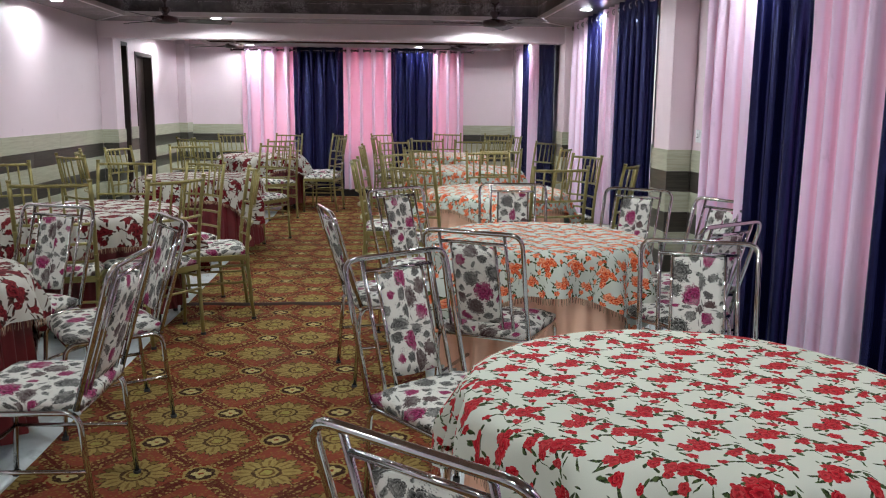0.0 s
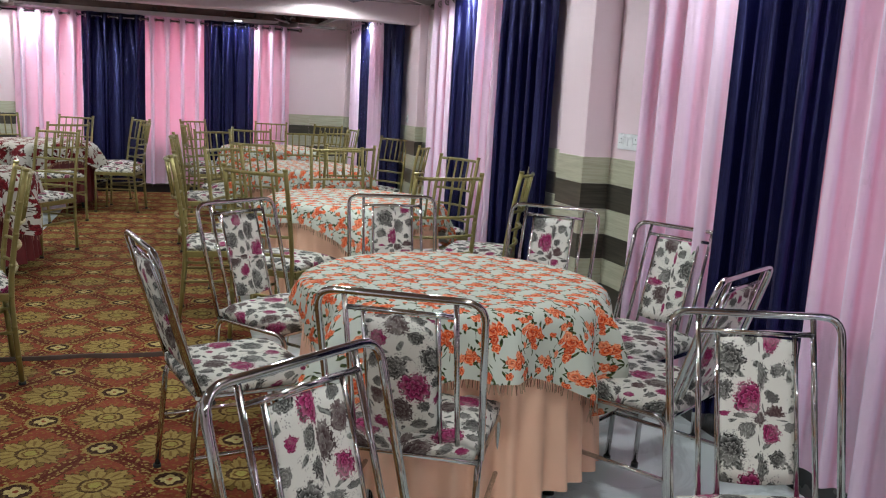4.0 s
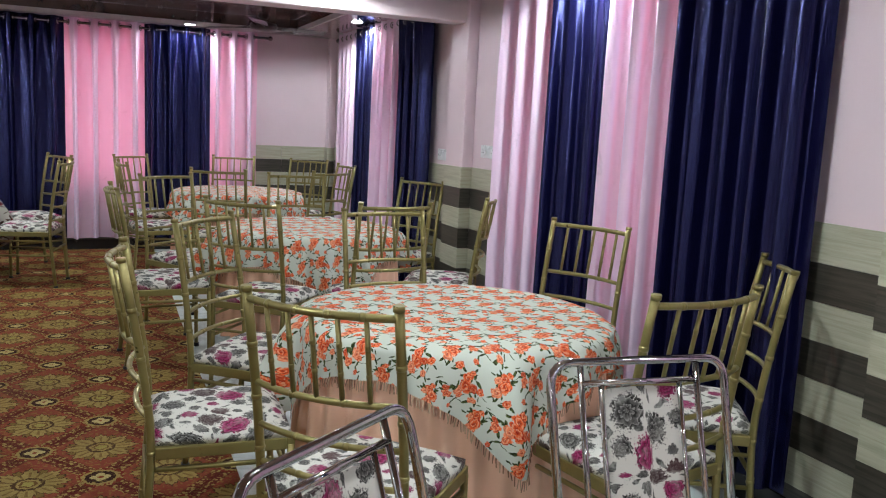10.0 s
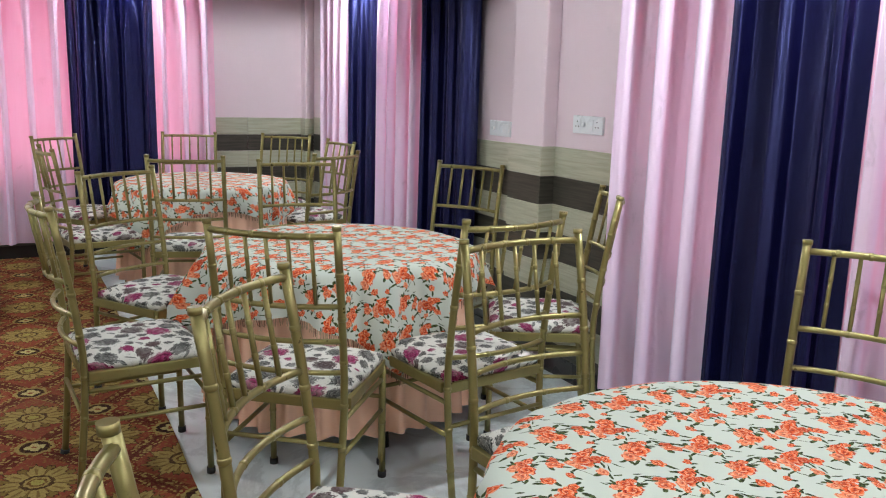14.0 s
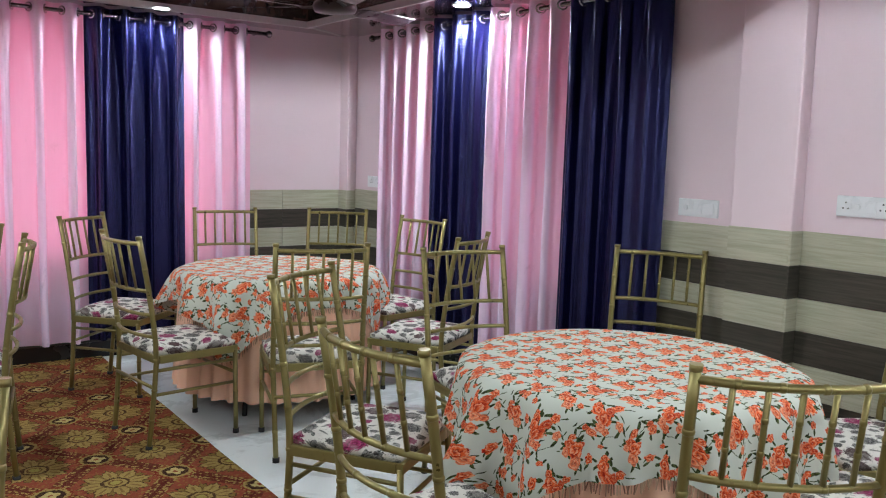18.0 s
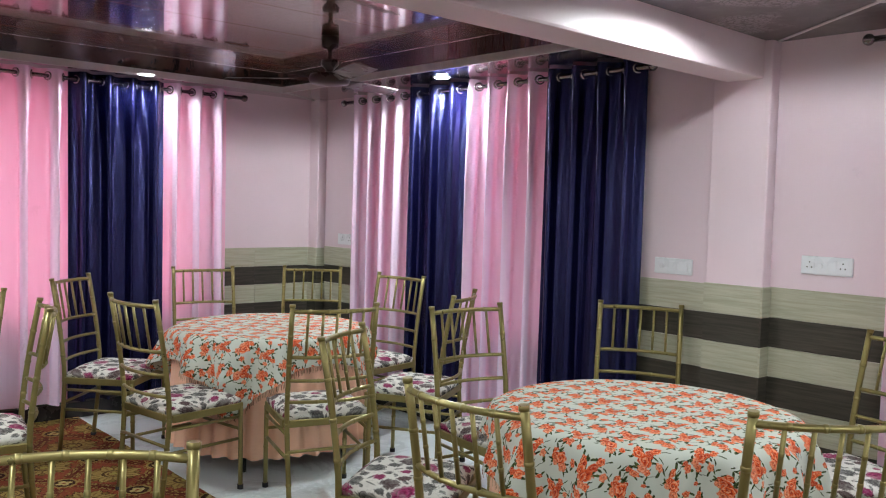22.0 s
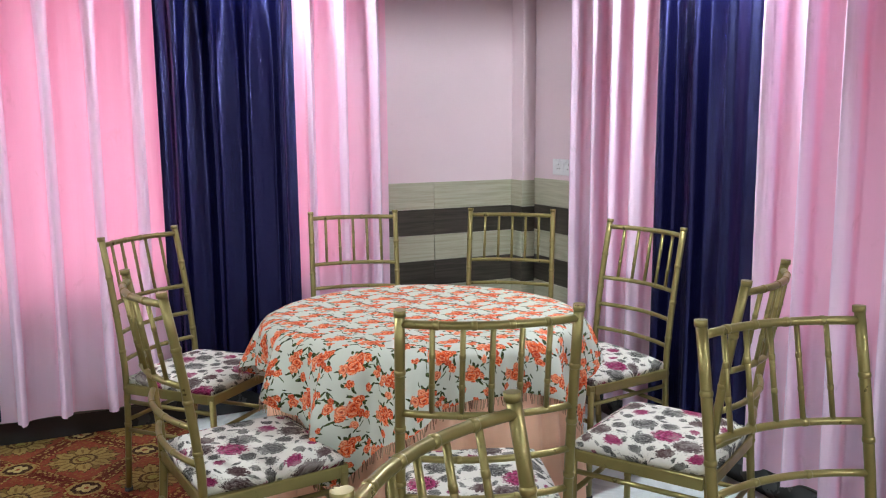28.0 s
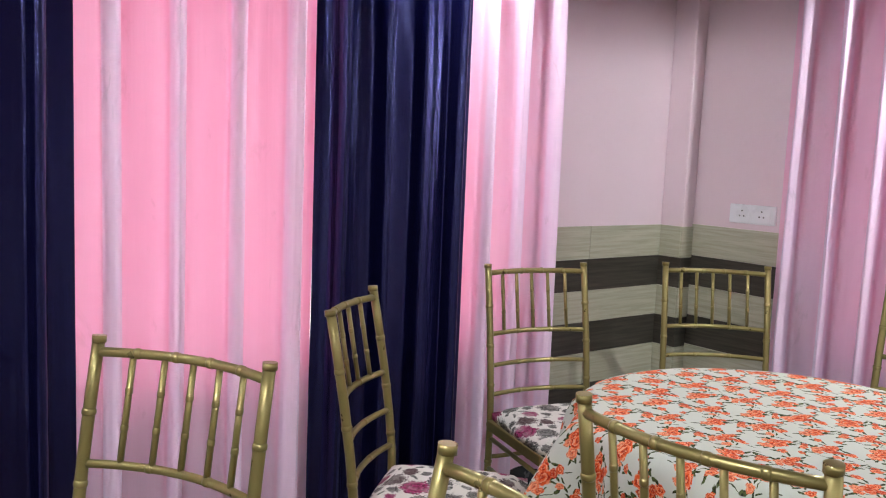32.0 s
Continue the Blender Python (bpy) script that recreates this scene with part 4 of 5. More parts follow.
def table(x, y, cloth_mat, skirt_mat, turn, cloth_label, skirt_label, half=0.645, seed=1, shift=(0, 0), slip=(0, 0)):
    root = new("round_table")
    bm = bmesh.new()
    lathe(bm, [(TR - 0.02, TH - 0.035), (TR - 0.005, TH - 0.03), (TR - 0.005, TH - 0.012), (TR - 0.02, TH - 0.006)], 48)
    part("tabletop", bm, M_DOOR, root)
    for k in range(4):
        a = math.pi / 4 + k * math.pi / 2
        c, s = math.cos(a), math.sin(a)
        part("leg", tubes(([(0.44 * c, 0.44 * s, 0), (0.36 * c, 0.36 * s, TH - 0.035)], 0.014)), M_IRON, root)
    root.matrix_basis = pose(x, y, 0, 0, 0, turn)
    tagged(root, "round banquet table hidden under cloth and skirt on black iron legs", "table", "round tables")
    # pleated skirt
    bm = bmesh.new()
    n, rng = 360, random.Random(seed)
    rows = []
    for z, amp, r0 in ((TH - 0.012, 0.004, TR - 0.012), (0.6, 0.009, TR - 0.006), (0.35, 0.015, TR + 0.006), (0.16, 0.020, TR + 0.018), (0.105, 0.022, TR + 0.022)):
        rows.append([bm.verts.new(((r0 + amp * (math.sin(34 * a + 2.2 * noise.noise((math.cos(a) * 2, math.sin(a) * 2, seed))) + 0.6 * noise.noise((a * 5, z * 2, seed)))) * math.cos(a),
                                   (r0 + amp * (math.sin(34 * a + 2.2 * noise.noise((math.cos(a) * 2, math.sin(a) * 2, seed))) + 0.6 * noise.noise((a * 5, z * 2, seed)))) * math.sin(a),
                                   z + (0.010 * noise.noise((a * 3, 0, seed)) if z < 0.12 else 0))) for a in (2 * math.pi * k / n for k in range(n))])
    for p, q in zip(rows, rows[1:]):
        for k in range(n):
            bm.faces.new((p[k], q[k], q[(k + 1) % n], p[(k + 1) % n]))
    sk = part("table_skirt", bm, skirt_mat, None, "", True)
    sk.matrix_basis = pose(x, y, 0, 0, 0, turn)
    tagged(sk, skirt_label, "table skirt", "table skirts")
    # square cloth with folds and a fringe
    bm = bmesh.new()
    uv = bm.loops.layers.uv.new("UVMap")
    flat = {}
    n = 192
    steps = [0.0, 0.15, 0.30, 0.42, 0.48, 0.515, 0.535]
    extra = 9
    slide = Matrix.Rotation(-radians(turn), 2) @ Vector(slip)

    def reach(a):
        c, s = abs(math.cos(a)), abs(math.sin(a))
        p = 15.0
        return half / (c ** p + s ** p) ** (1 / p) + slide.x * math.cos(a) + slide.y * math.sin(a)

    def place(rho, a):
        if rho <= TR:
            zz = TH + 0.004 - 0.010 * max(0.0, (rho - 0.48) / 0.055) ** 2 + 0.0015 * noise.noise((rho * 5 * math.cos(a), rho * 5 * math.sin(a), seed))
            return Vector((rho * math.cos(a), rho * math.sin(a), zz))
        d = rho - TR
        corner = max(0.0, min(reach(a), half * 1.38) - half) / (half * 0.38)
        fold = math.sin(15 * a + 3 * noise.noise((math.cos(a), math.sin(a), seed))) * 0.6 + math.sin(8 * a + seed) * 0.5 + 0.8 * noise.noise((math.cos(a) * 2.2, math.sin(a) * 2.2, seed + d))
        out = 0.012 + 0.03 * (1 - math.exp(-d / 0.05)) + fold * 0.105 * min(1, d / 0.22) * (0.45 + corner) + 0.006 * min(1, d / 0.05) * math.sin(41 * a + 4 * noise.noise((math.cos(a) * 3, math.sin(a) * 3, seed + 7))) + 0.03 * corner * d
        r = TR + max(0.008 + 0.03 * min(1, d / 0.3), out)
        return Vector((r * math.cos(a), r * math.sin(a), TH - 0.006 - max(0.0, d - 0.006) * 0.985))

    centre = bm.verts.new((0, 0, TH + 0.004))
    flat[centre] = (0.0, 0.0)
    rings = []
    for rho in steps[1:]:
        ring = []
        for k in range(n):
            a = 2 * math.pi * k / n
            v = bm.verts.new(place(rho, a))
            flat[v] = (rho * math.cos(a), rho * math.sin(a))
            ring.append(v)
        rings.append(ring)
    for m in range(1, extra + 1):
        ring = []
        for k in range(n):
            a = 2 * math.pi * k / n
            rho = TR + (reach(a) - TR) * m / extra
            v = bm.verts.new(place(rho, a))
            flat[v] = (rho * math.cos(a), rho * math.sin(a))
            ring.append(v)
        rings.append(ring)
    for k in range(n):
        bm.faces.new((centre, rings[0][k], rings[0][(k + 1) % n]))
    for p, q in zip(rings, rings[1:]):
        for k in range(n):
            bm.faces.new((p[k], q[k], q[(k + 1) % n], p[(k + 1) % n]))
    for f in bm.faces:
        for lp in f.loops:
            fx, fy = flat[lp.vert]
            lp[uv].uv = (fx + shift[0], fy + shift[1])
    cl = part("tablecloth", bm, cloth_mat, None, "", True)
    cl.matrix_basis = pose(x, y, 0, 0, 0, turn)
    tagged(cl, cloth_label, "tablecloth", "tablecloths")
    # fringe of short threads
    bm = bmesh.new()
    m = 520
    for k in range(m):
        a = 2 * math.pi * (k + rng.uniform(-0.3, 0.3)) / m
        p = place(reach(a), a)
        w = 0.0022
        tdir = Vector((-math.sin(a), math.cos(a), 0))
        ln = rng.uniform(0.022, 0.034)
        q = p + Vector((rng.uniform(-0.006, 0.006), rng.uniform(-0.006, 0.006), -ln))
        vs = [bm.verts.new(p - tdir * w), bm.verts.new(p + tdir * w), bm.verts.new(q + tdir * w * 0.7), bm.verts.new(q - tdir * w * 0.7)]
        bm.faces.new(vs)
    fr = part("fringe", bm, M_FRINGE, cl, "short tan thread fringe")
    fr["kind"] = "stuff"


OR_C, OR_S = "white tablecloth printed with orange roses over a round table", "pleated peach satin table skirt"
WI_C, WI_S = "cream tablecloth printed with dark wine-red roses over a round table", "maroon satin table skirt"
RD_C = "white tablecloth printed with bright red roses over a round table"
TABLES = [
    (0.38, 2.52, M_RED, M_PEACH, 14, RD_C, OR_S, 0.66, 1, (0.1, 0.2)), (0.43, 4.88, M_ORANGE, M_PEACH, -3, OR_C, OR_S, 0.655, 2, (0.32, 0.208), (0.0, -0.07)), (0.53, 7.25, M_ORANGE, M_PEACH, 41, OR_C, OR_S, 0.645, 3, (0.05, 0.11)),
    (0.55, 9.60, M_ORANGE, M_PEACH, 47, OR_C, OR_S, 0.665, 4, (0.2, 0.02), (-0.03, -0.03)), (0.48, 12.09, M_ORANGE, M_PEACH, -3, OR_C, OR_S, 0.655, 5, (0.273, 0.155), (-0.03, -0.02)),
    (-2.32, 3.90, M_WINE, M_MAROON, -7, WI_C, WI_S, 0.70, 6, (0.0, 0.1)), (-2.22, 6.03, M_WINE, M_MAROON, 35, WI_C, WI_S, 0.70, 7, (0.1, 0.05)), (-2.06, 8.50, M_WINE, M_MAROON, 15, WI_C, WI_S, 0.70, 8, (0.15, 0.2)),
    (-1.97, 11.85, M_WINE, M_MAROON, 40, WI_C, WI_S, 0.70, 9, (0.2, 0.1))]
for row in TABLES:
    table(*row)


# ---------------------------------------------------------------- chairs
def cushion(w0, w1, d, z, h):
    """A padded seat, wider in front (w0) than behind (w1), facing +y."""
    bm = bmesh.new()
    nx, ny = 10, 10
    grid = {}
    for top in (1, 0):
        for j in range(ny + 1):
            for i in range(nx + 1):
                u, v = 2 * i / nx - 1, 2 * j / ny - 1
                w = w1 + (w0 - w1) * (v + 1) / 2
                e = (1 - abs(u) ** 6) * (1 - abs(v) ** 6)
                su, sv = u * (1 - 0.03 * v * v), v * (1 - 0.03 * u * u)
                zz = z + (h * (0.45 + 0.55 * e ** 0.5) if top else 0)
                grid[top, i, j] = bm.verts.new((su * w / 2, sv * d / 2, zz))
    for j in range(ny):
        for i in range(nx):
            bm.faces.new((grid[1, i, j], grid[1, i + 1, j], grid[1, i + 1, j + 1], grid[1, i, j + 1]))
            bm.faces.new((grid[0, i, j], grid[0, i, j + 1], grid[0, i + 1, j + 1], grid[0, i + 1, j]))
    for i in range(nx):
        for j in (0, ny):
            q = (grid[0, i, j], grid[0, i + 1, j], grid[1, i + 1, j], grid[1, i, j])
            bm.faces.new(q if j == 0 else q[::-1])
    for j in range(ny):
        for i in (0, nx):
            q = (grid[0, i, j], grid[0, i, j + 1], grid[1, i, j + 1], grid[1, i, j])
            bm.faces.new(q[::-1] if i == 0 else q)
    uv = bm.loops.layers.uv.new("UVMap")
    for f in bm.faces:
        for lp in f.loops:
            x, y, drop = lp.vert.co.x, lp.vert.co.y, z + h - lp.vert.co.z
            lp[uv].uv = (x + math.copysign(drop, x), y + math.copysign(drop, y))
    return bm


def bamboo(bm, pts, r, sides=8, knots=4):
    """A tube with the swollen rings of bamboo."""
    pts = [Vector(p) for p in pts]
    tube(bm, pts, r, sides)
    total = sum((b - a).length for a, b in zip(pts, pts[1:]))
    for k in range(1, knots + 1):
        want = total * k / (knots + 1)
        for a, b in zip(pts, pts[1:]):
            ln = (b - a).length
            if want <= ln:
                d = (b - a).normalized()
                c = a + d * want
                tube(bm, [c - d * 0.007, c - d * 0.003, c + d * 0.003, c + d * 0.007], r, sides, True, [r * 1.01, r * 1.15, r * 1.15, r * 1.01])
                break
            want -= ln
    return bm


CH_TOP = 0.966


def gold_chair():
    """Bamboo-style banquet chair; the sitter faces +y, the origin lies under the seat's middle."""
    root = new("banquet_chair")
    hw, sz = 0.198, 0.435

    def back(z):
        """The back post's y at a height."""
        t = max(0.0, (z - sz) / (CH_TOP - sz))
        low = max(0.0, (sz - z) / sz)
        return -0.195 - 0.075 * t ** 1.4 - 0.035 * low ** 1.3
    for s in (-1, 1):
        bm = bmesh.new()
        pts = [(s * (hw - 0.012 * max(0, (sz - z) / sz)), back(z), z) for z in (0.0, 0.12, 0.28, 0.40, 0.5, 0.62, 0.74, 0.86, CH_TOP)]
        bamboo(bm, pts, 0.0120, 10, 6)
        tube(bm, [(s * hw, back(CH_TOP) - 0.001, CH_TOP - 0.004), (s * hw, back(CH_TOP) - 0.002, CH_TOP + 0.010)], 0.0138, 12)
        post = part("back_post", bm, M_GOLD, root, "", True)
        part("rubber_foot", tubes(([(s * (hw - 0.012), back(0.0), 0.0), (s * (hw - 0.012), back(0.02), 0.022)], 0.016), sides=10), M_RUBBER, post, "black rubber foot", True)
        bm = bmesh.new()
        bamboo(bm, [(s * 0.205, 0.20, 0.0), (s * 0.205, 0.195, sz - 0.02)], 0.0115, 8, 1)
        leg = part("leg", bm, M_GOLD, root, "", True)
        part("rubber_foot", tubes(([(s * 0.205, 0.20, 0.0), (s * 0.205, 0.2, 0.022)], 0.015), sides=10), M_RUBBER, leg, "black rubber foot", True)
        for z, yb in ((0.255, -0.205), (0.365, -0.20)):
            part("side_stretcher", tubes(([(s * 0.203, 0.198, z), (s * 0.194, yb, z)], 0.008)), M_GOLD, root, "", True)
    part("front_stretcher", tubes(([(-0.205, 0.198, 0.30), (0.205, 0.198, 0.30)], 0.008)), M_GOLD, root, "", True)
    part("back_stretcher", tubes(([(-0.195, -0.21, 0.29), (0.195, -0.21, 0.29)], 0.008)), M_GOLD, root, "", True)
    part("seat_frame", boxes((-0.212, 0.182, sz - 0.035, 0.212, 0.207, sz), (-0.205, -0.205, sz - 0.035, 0.205, -0.185, sz), (-0.215, -0.186, sz - 0.035, -0.192, 0.183, sz), (0.192, -0.186, sz - 0.035, 0.215, 0.183, sz), bevel=0.004), M_GOLD, root)
    part("seat", cushion(0.425, 0.40, 0.40, sz, 0.050), M_SEAT, root, "floral padded seat", True)
    rails = []
    for z, bow, r in ((CH_TOP - 0.022, 0.045, 0.0098), (CH_TOP - 0.235, 0.045, 0.0088), (CH_TOP - 0.345, 0.042, 0.0085), (sz + 0.085, 0.036, 0.0085)):
        bm = bmesh.new()
        bamboo(bm, bent((-hw, back(z), z), (hw, back(z), z), (0, -bow, 0.0), 10), r, 8, 4 if r > 0.009 else 2)
        rails.append((z, bow))
        part("back_rail", bm, M_GOLD, root, "", True)
    (z1, b1), (z2, b2) = rails[0], rails[1]
    for k in range(5):
        u = (k - 2) / 3.0
        x = u * hw * 0.98
        y1, y2 = back(z1) - b1 * (1 - u * u), back(z2) - b2 * (1 - u * u)
        bm = bmesh.new()
        bamboo(bm, [(x, y2, z2), (x, y1, z1)], 0.0065, 6, 2)
        part("spindle", bm, M_GOLD, root, "", True)
    return root


def steel_chair():
    """Chrome tube chair with a narrow padded back panel; the sitter faces +y."""
    root = new("steel_chair")
    hw, sz, top, r = 0.215, 0.43, 0.870, 0.0098

    def yb(z):
        return -0.185 - 0.135 * max(0.0, (z - sz)) / (top - sz)

    bm = bmesh.new()
    tube(bm, rounded([(-hw + 0.004, yb(sz) + 0.0, sz - 0.02), (-hw - 0.004, yb(top), top), (hw + 0.004, yb(top), top), (hw - 0.004, yb(sz), sz - 0.02)], 0.055), r, 10)
    part("back_frame", bm, M_CHROME, root, "worn chrome tube", True)
    for s in (-1, 1):
        part("back_bar", tubes(([(s * 0.145, yb(sz), sz + 0.0), (s * 0.145, yb(top - 0.005), top - 0.008)], 0.0075)), M_CHROME, root, "", True)
        part("back_bar", tubes(([(s * 0.098, yb(sz), sz), (s * 0.098, yb(top - 0.045), top - 0.045)], 0.0065)), M_CHROME, root, "", True)
        bm = tube(bmesh.new(), rounded([(s * 0.205, -0.225, 0.0), (s * 0.205, -0.19, sz - 0.03), (s * 0.205, 0.20, sz - 0.03), (s * 0.21, 0.225, 0.0)], 0.05), r, 10)
        side = part("side_frame", bm, M_CHROME, root, "", True)
        for x, y in ((0.205, -0.225), (0.21, 0.225)):
            part("rubber_foot", tubes(([(s * x, y, 0.0), (s * x, y * 0.995, 0.020)], 0.014), sides=10), M_RUBBER, side, "black rubber foot", True)
        part("side_stretcher", tubes(([(s * 0.207, -0.21, 0.20), (s * 0.208, 0.212, 0.20)], 0.008)), M_CHROME, root, "", True)
    part("cross_bar", tubes(([(-0.145, yb(top - 0.045), top - 0.045), (0.145, yb(top - 0.045), top - 0.045)], 0.0075)), M_CHROME, root, "", True)
    for y in (-0.19, 0.19):
        part("cross_bar", tubes(([(-0.205, y, sz - 0.03), (0.205, y, sz - 0.03)], 0.009)), M_CHROME, root, "", True)
    part("front_stretcher", tubes(([(-0.208, 0.212, 0.20), (0.208, 0.212, 0.20)], 0.008)), M_CHROME, root, "", True)
    part("seat", cushion(0.43, 0.40, 0.41, sz - 0.02, 0.055), M_SEAT, root, "floral padded seat", True)
    pad = cushion(0.185, 0.185, top - 0.05 - sz - 0.03, 0, 0.026)
    lean = math.atan2(0.135, top - sz)
    zc = (top - 0.05 + sz + 0.03) / 2
    bmesh.ops.transform(pad, matrix=Matrix.Translation((0, yb(zc) - 0.012, zc)) @ Matrix.Rotation(math.pi / 2 + lean, 4, "X") @ Matrix.Translation((0, 0, -0.013)), verts=pad.verts)
    part("back_panel", pad, M_SEAT, root, "floral padded back panel", True)
    return root


GOLD_L = "gold-painted bamboo-style banquet chair with a floral padded seat"
STEEL_L = "chrome tube banquet chair with a floral padded seat and back panel"
CHAIRS = {}


def place_chair(kind, x, y, facing):
    """facing: degrees from +y, anticlockwise."""
    m = pose(x, y, 0, 0, 0, facing)
    if kind not in CHAIRS:
        ob = gold_chair() if kind == "gold" else steel_chair()
        ob.matrix_basis = m
        tagged(ob, GOLD_L if kind == "gold" else STEEL_L, "chair", "banquet chairs at the tables")
        CHAIRS[kind] = ob
    else:
        copy_thing(CHAIRS[kind], m)


SEATS = [
    ('gold', -0.20, 12.64, -137),
    ('gold', 0.53, 12.92, 166),
    ('gold', 1.13, 12.70, 142),
    ('gold', 1.20, 12.09, 98),
    ('gold', -0.21, 11.75, -82),
    ('gold', 0.93, 11.33, 30),
    ('gold', 0.26, 11.27, -18),
    ('gold', 0.66, 10.42, 173),
    ('gold', 1.30, 10.18, 119),
    ('gold', -0.09, 10.14, -147),
    ('gold', -0.30, 9.40, -86),
    ('gold', 0.17, 8.91, -39),
    ('gold', 0.72, 8.86, 8),
    ('gold', 1.25, 9.18, 62),
    ('gold', -0.04, 7.82, -129),
    ('gold', 0.62, 8.02, -174),
    ('gold', 0.02, 6.60, -44),
    ('gold', -0.30, 7.15, -92),
    ('gold', 0.81, 6.59, 10),
    ('gold', 1.23, 6.85, 60),
    ('gold', 1.14, 7.66, 114),
    ('steel', -0.095, 5.56, -142),
    ('steel', 0.46, 5.78, 175),
    ('steel', 1.03, 5.52, 141),
    ('steel', 1.25, 4.99, 117),
    ('steel', -0.34, 4.87, -76),
    ('steel', 0.15, 4.28, -29),
    ('steel', 1.01, 4.48, 32),
    ('steel', -0.13, 3.25, -144),
    ('steel', 0.76, 3.43, 164),
    ('steel', -0.11, 2.07, -41),
    ('steel', -1.52, 3.48, 88),
    ('steel', -1.59, 4.31, 121),
    ('steel', -2.10, 4.63, 158),
    ('steel', -2.73, 4.67, -152),
    ('gold', -2.82, 6.45, -136),
    ('gold', -2.17, 5.47, 10),
    ('gold', -1.74, 5.60, 55),
    ('gold', -1.47, 6.11, 105),
    ('gold', -2.21, 6.56, 179),
    ('gold', -1.80, 6.55, 141),
    ('gold', -2.73, 8.25, -70),
    ('gold', -2.68, 7.75, -40),
    ('gold', -2.59, 8.67, -108),
    ('gold', -2.21, 9.00, -163),
    ('gold', -1.61, 9.23, 148),
    ('gold', -1.20, 12.36, 120),
    ('gold', -1.15, 11.69, 79),
    ('gold', -1.69, 10.97, 34),
    ('gold', -1.77, 12.37, 159),
    ('gold', -2.29, 12.29, -144),
    ('gold', -2.56, 11.28, -46),
    ('gold', -2.34, 11.04, -25),
]
for kind, x, y, f in SEATS:
    place_chair(kind, x, y, f)


# ---------------------------------------------------------------- dado: separate boards of tile, light and dark
BANDS = [(0.10, 0.155, 1), (0.155, 0.29, 0), (0.29, 0.425, 1), (0.425, 0.56, 0), (0.56, 0.695, 1), (0.695, 0.83, 0), (0.83, 0.965, 1), (0.965, DADO, 0)]


def dado(along, a, b, face, sgn, owner, openings=(), drop=0.0):
    """Rows of tiles on a wall's inner face; openings are stretches left free, with their sill height."""
    at = a
    spans = []
    for o0, o1, z in sorted(openings):
        spans.append((at, o0, 9))
        if z > 0.1:
            spans.append((o0, o1, z))
        at = o1
    spans.append((at, b, 9))
    meshes = {}
    for s0, s1, top in spans:
        n = max(1, round((s1 - s0) / 0.60))
        w = (s1 - s0) / n
        for z0, z1, dark in BANDS:
            z1 = min(z1, top)
            if z1 - z0 < 0.02:
                continue
            for k in range(n):
                key = (round(w, 3), round(z1 - z0, 3), dark)
                if key not in meshes:
                    t = 0.009 if dark == 0 else 0.007
                    bm = box(bmesh.new(), -w / 2 + 0.001, -0.0005, 0.0008, w / 2 - 0.001, t, z1 - z0 - 0.0008)
                    me = mesh_from(bm, "tile")
                    me.materials.append(M_TILE_D if dark else M_TILE_L)
                    meshes[key] = me
                ob = new("tile", meshes[key])
                u = s0 + w * (k + 0.5)
                ang = {("y", -1): 90, ("y", 1): -90, ("x", -1): 180, ("x", 1): 0}[along, sgn]
                ob.matrix_basis = pose(face, u, z0 - drop, 0, 0, ang) if along == "y" else pose(u, face, z0 - drop, 0, 0, ang)
                ob.parent = owner


WALLS = bpy.data.objects
dado("y", 6.35, 9.70, XR, -1, WALLS["wall_east"], [(a, b, SILL) for a, b in WINDOWS_R[1:2]])
dado("y", 9.985, 13.30, XR, -1, WALLS["wall_east"], [(a, b, SILL) for a, b in WINDOWS_R[:1]], 0.012)
dado("y", 2.4, 6.04, XR, -1, WALLS["wall_east"], [(a, b, SILL) for a, b in WINDOWS_R[2:3]])
dado("x", XL + 0.12, 1.582, YB, -1, WALLS["wall_north"], [(a, b, SILL) for a, b in WINDOWS_B], 0.024)
dado("y", 2.0, 9.74, XL, 1, WALLS["wall_west"])
dado("y", 10.01, 13.10, XL, 1, WALLS["wall_west"], [(a, b, 0) for a, b, z in DOORS])
for nm, x0, y0, x1, y1, h in PILLARS:
    ob = WALLS[nm]
    if x1 == XR:
        low = 0.024 if nm == "pillar_3" else 0.0
        dado("y", y0, y1, x0, -1, ob, (), low)
        dado("x", x0 - 0.009, XR - 0.009, y0, -1, ob, (), low)
    else:
        dado("y", y0, y1, x1, 1, ob)
        dado("x", XL + 0.009, x1 + 0.009, y0, -1, ob)
structure("baseboard", boxes((XR - 0.014, 2.0, 0, XR - 0.0005, 6.03, 0.10), (XR - 0.014, 6.36, 0, XR - 0.0005, 9.69, 0.10), (XR - 0.014, 9.995, 0, XR - 0.0005, 13.29, 0.10),
          (XL + 0.13, YB - 0.014, 0, 1.575, YB - 0.0005, 0.10), (XL + 0.0005, 2.0, 0, XL + 0.014, 9.73, 0.10)), M_SKIRT, "black granite skirting", "baseboard")


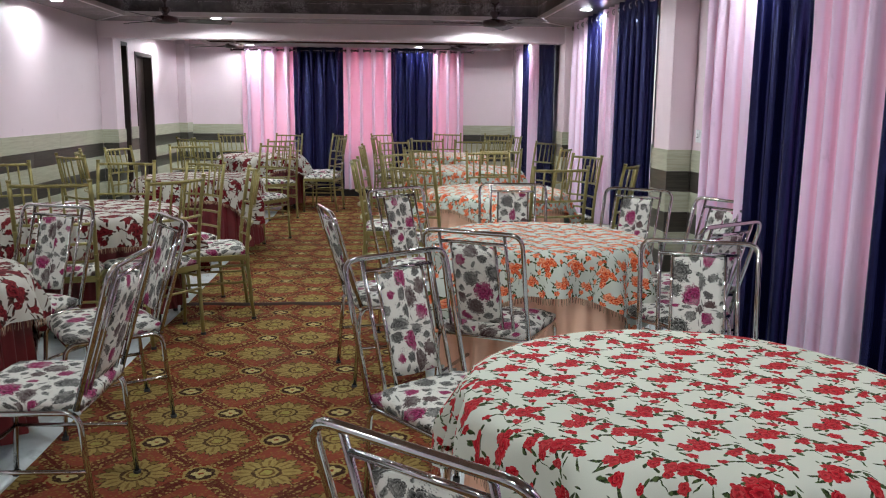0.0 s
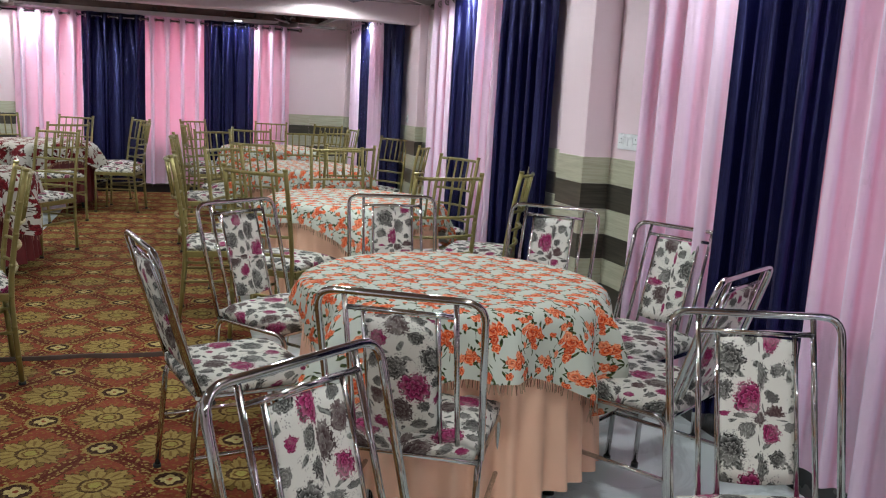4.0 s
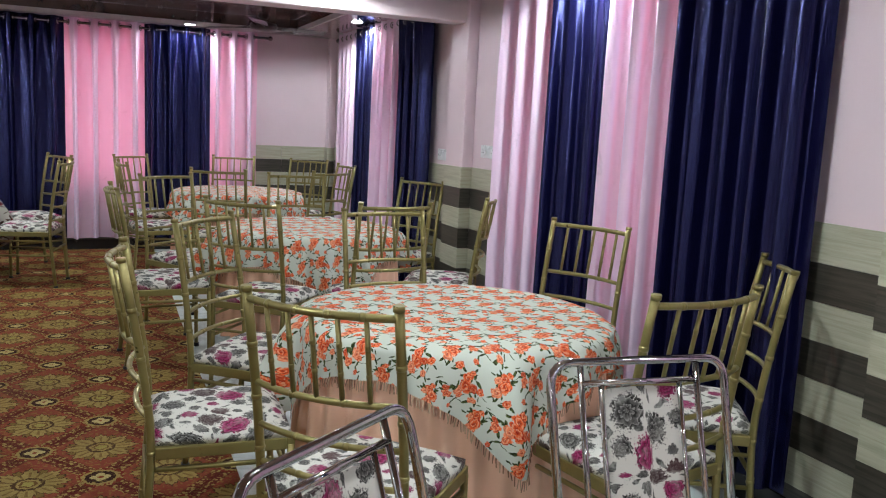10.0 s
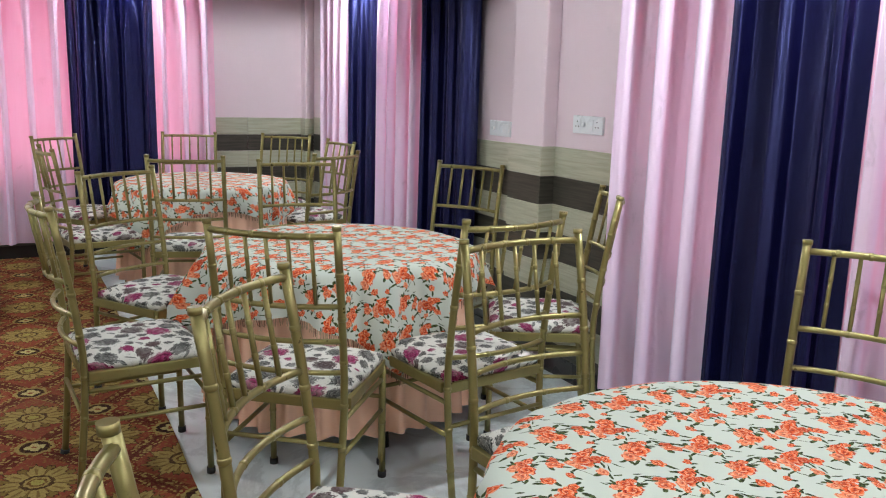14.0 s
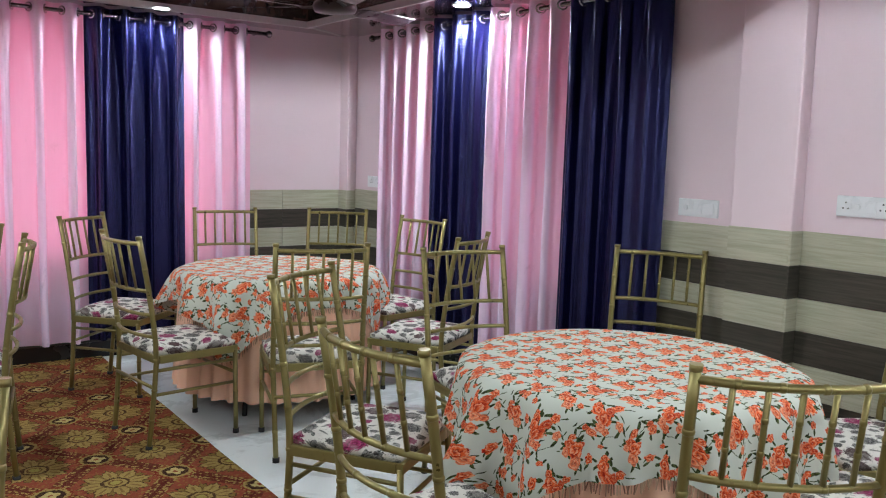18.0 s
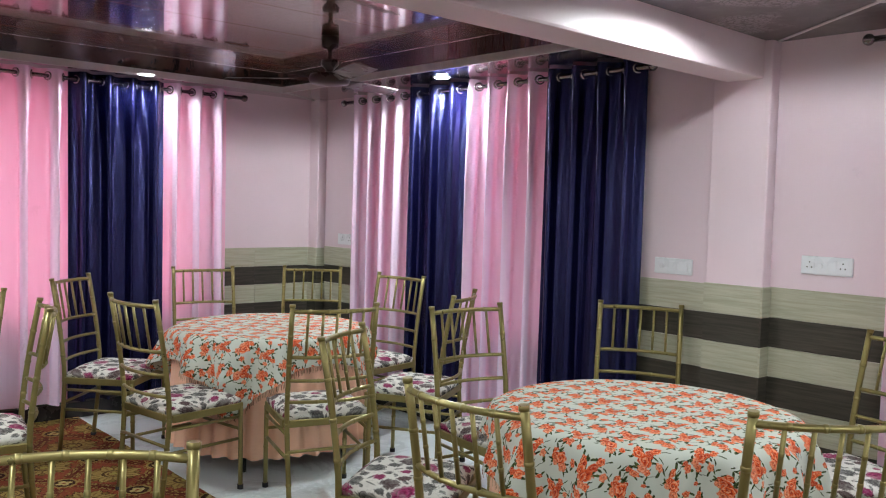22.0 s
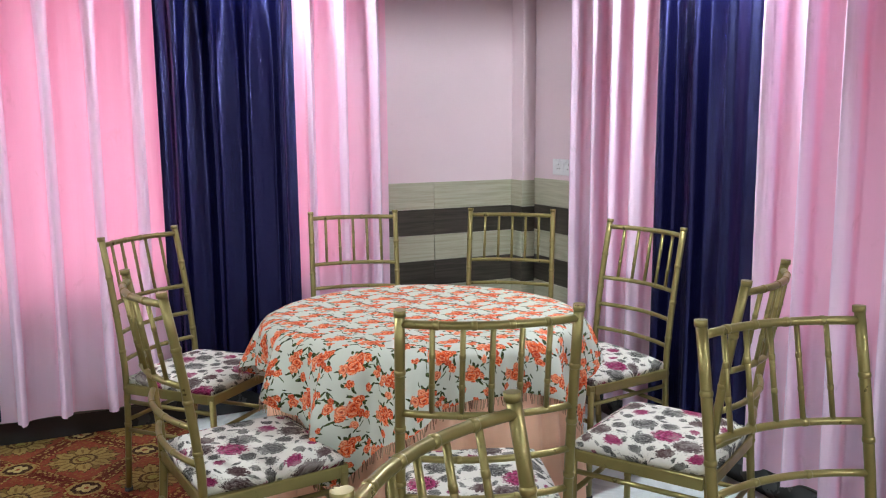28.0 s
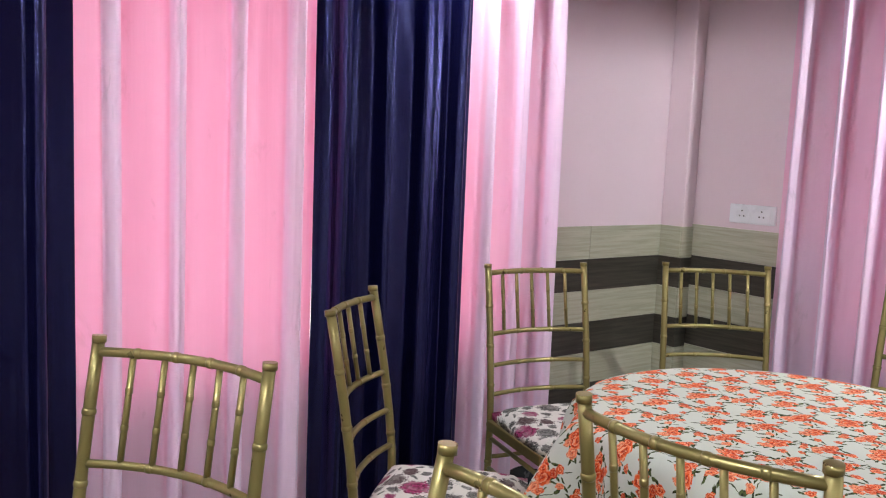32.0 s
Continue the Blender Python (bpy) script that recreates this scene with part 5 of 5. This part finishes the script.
# ---------------------------------------------------------------- ceiling fans
def fan(x, y, turn):
    root = new("ceiling_fan")
    bm = bmesh.new()
    lathe(bm, [(0.012, HT - 2.10 + 0.0), (0.05, HT - 2.10 - 0.005), (0.045, HT - 2.10 - 0.06), (0.013, HT - 2.10 - 0.075), (0.012, 0.075)], 20)
    part("down_rod", bm, M_FAN, root, "", True)
    bm = bmesh.new()
    lathe(bm, [(0.014, 0.115), (0.045, 0.11), (0.048, 0.085), (0.02, 0.055), (0.03, 0.045), (0.105, 0.030), (0.115, 0.005), (0.105, -0.018), (0.03, -0.028), (0.01, -0.03)], 28)
    part("motor", bm, M_FAN, root, "", True)
    for k in range(3):
        bm = bmesh.new()
        vs = []
        for r, w0, w1 in ((0.10, -0.018, 0.018), (0.17, -0.022, 0.022), (0.20, -0.055, 0.055), (0.40, -0.066, 0.062), (0.55, -0.066, 0.056), (0.575, -0.05, 0.04)):
            for z in (0.006, 0.002):
                vs.append((bm.verts.new((r, w0, z + 0.012)), bm.verts.new((r, w1, z - 0.010))))
        for j in range(0, len(vs) - 2, 2):
            a, b, c, d = vs[j], vs[j + 1], vs[j + 2], vs[j + 3]
            bm.faces.new((a[0], c[0], c[1], a[1]))
            bm.faces.new((b[0], b[1], d[1], d[0]))
            bm.faces.new((a[0], b[0], d[0], c[0]))
            bm.faces.new((a[1], c[1], d[1], b[1]))
        bm.faces.new((vs[-2][0], vs[-1][0], vs[-1][1], vs[-2][1]))
        bmesh.ops.transform(bm, matrix=Matrix.Rotation(2 * math.pi * k / 3, 4, "Z"), verts=bm.verts)
        part("blade", bm, M_FAN, root)
    root.matrix_basis = pose(x, y, 2.10, 0, 0, turn)
    tagged(root, "dark brown three-bladed ceiling fan at rest", "ceiling fan", "ceiling fans")


for x, y, a in ((0.62, 11.75, 15), (-2.26, 11.8, 40), (0.64, 8.35, 70), (-2.28, 8.45, 20), (0.6, 4.4, 10), (-2.28, 4.4, 50)):
    fan(x, y, a)


# ---------------------------------------------------------------- switch boards
def switch_board(x, y, z, wide, tall, turn, modules, label="white modular switch board on the pink wall"):
    root = new("switch_board")
    part("plate", box(bmesh.new(), -wide / 2, 0, -tall / 2, wide / 2, 0.012, tall / 2, 0.004), M_WHITE, root)
    n = len(modules)
    mw = (wide - 0.03) / n
    for k, kind in enumerate(modules):
        u = -wide / 2 + 0.015 + mw * (k + 0.5)
        if kind == "s":
            part("rocker", box(bmesh.new(), u - mw * 0.42, 0.012, -tall * 0.3, u + mw * 0.42, 0.0165, tall * 0.3, 0.002), M_WHITE, root)
        elif kind == "p":
            sock = part("socket", box(bmesh.new(), u - mw * 0.45, 0.012, -tall * 0.32, u + mw * 0.45, 0.0145, tall * 0.32, 0.001), M_WHITE, root)
            for du, dz in ((0, 0.014), (-0.010, -0.008), (0.010, -0.008)):
                part("hole", tubes(([(u + du, 0.0135, dz), (u + du, 0.0152, dz)], 0.0035), sides=8), M_SLOT, sock)
        else:
            part("knob", tubes(([(u, 0.012, 0), (u, 0.022, 0)], 0.010), sides=12), M_WHITE, root)
    root.matrix_basis = pose(x, y, z, 0, 0, turn)
    tagged(root, label, "switch board", "switch boards")


switch_board(XR, 10.207, 1.162, 0.213, 0.080, 90, "ssk", "white modular switch board beside a navy curtain")
switch_board(XR, 9.448, 1.217, 0.222, 0.080, 90, "pskp")
switch_board(XR, 5.853, 1.197, 0.222, 0.080, 90, "pssp")
switch_board(XR, 13.005, 1.158, 0.215, 0.080, 90, "pp", "white double socket in the corner of the hall")
switch_board(XL, 6.75, 1.22, 0.16, 0.27, -90, "sss", "tall white switch board low on the pink wall")
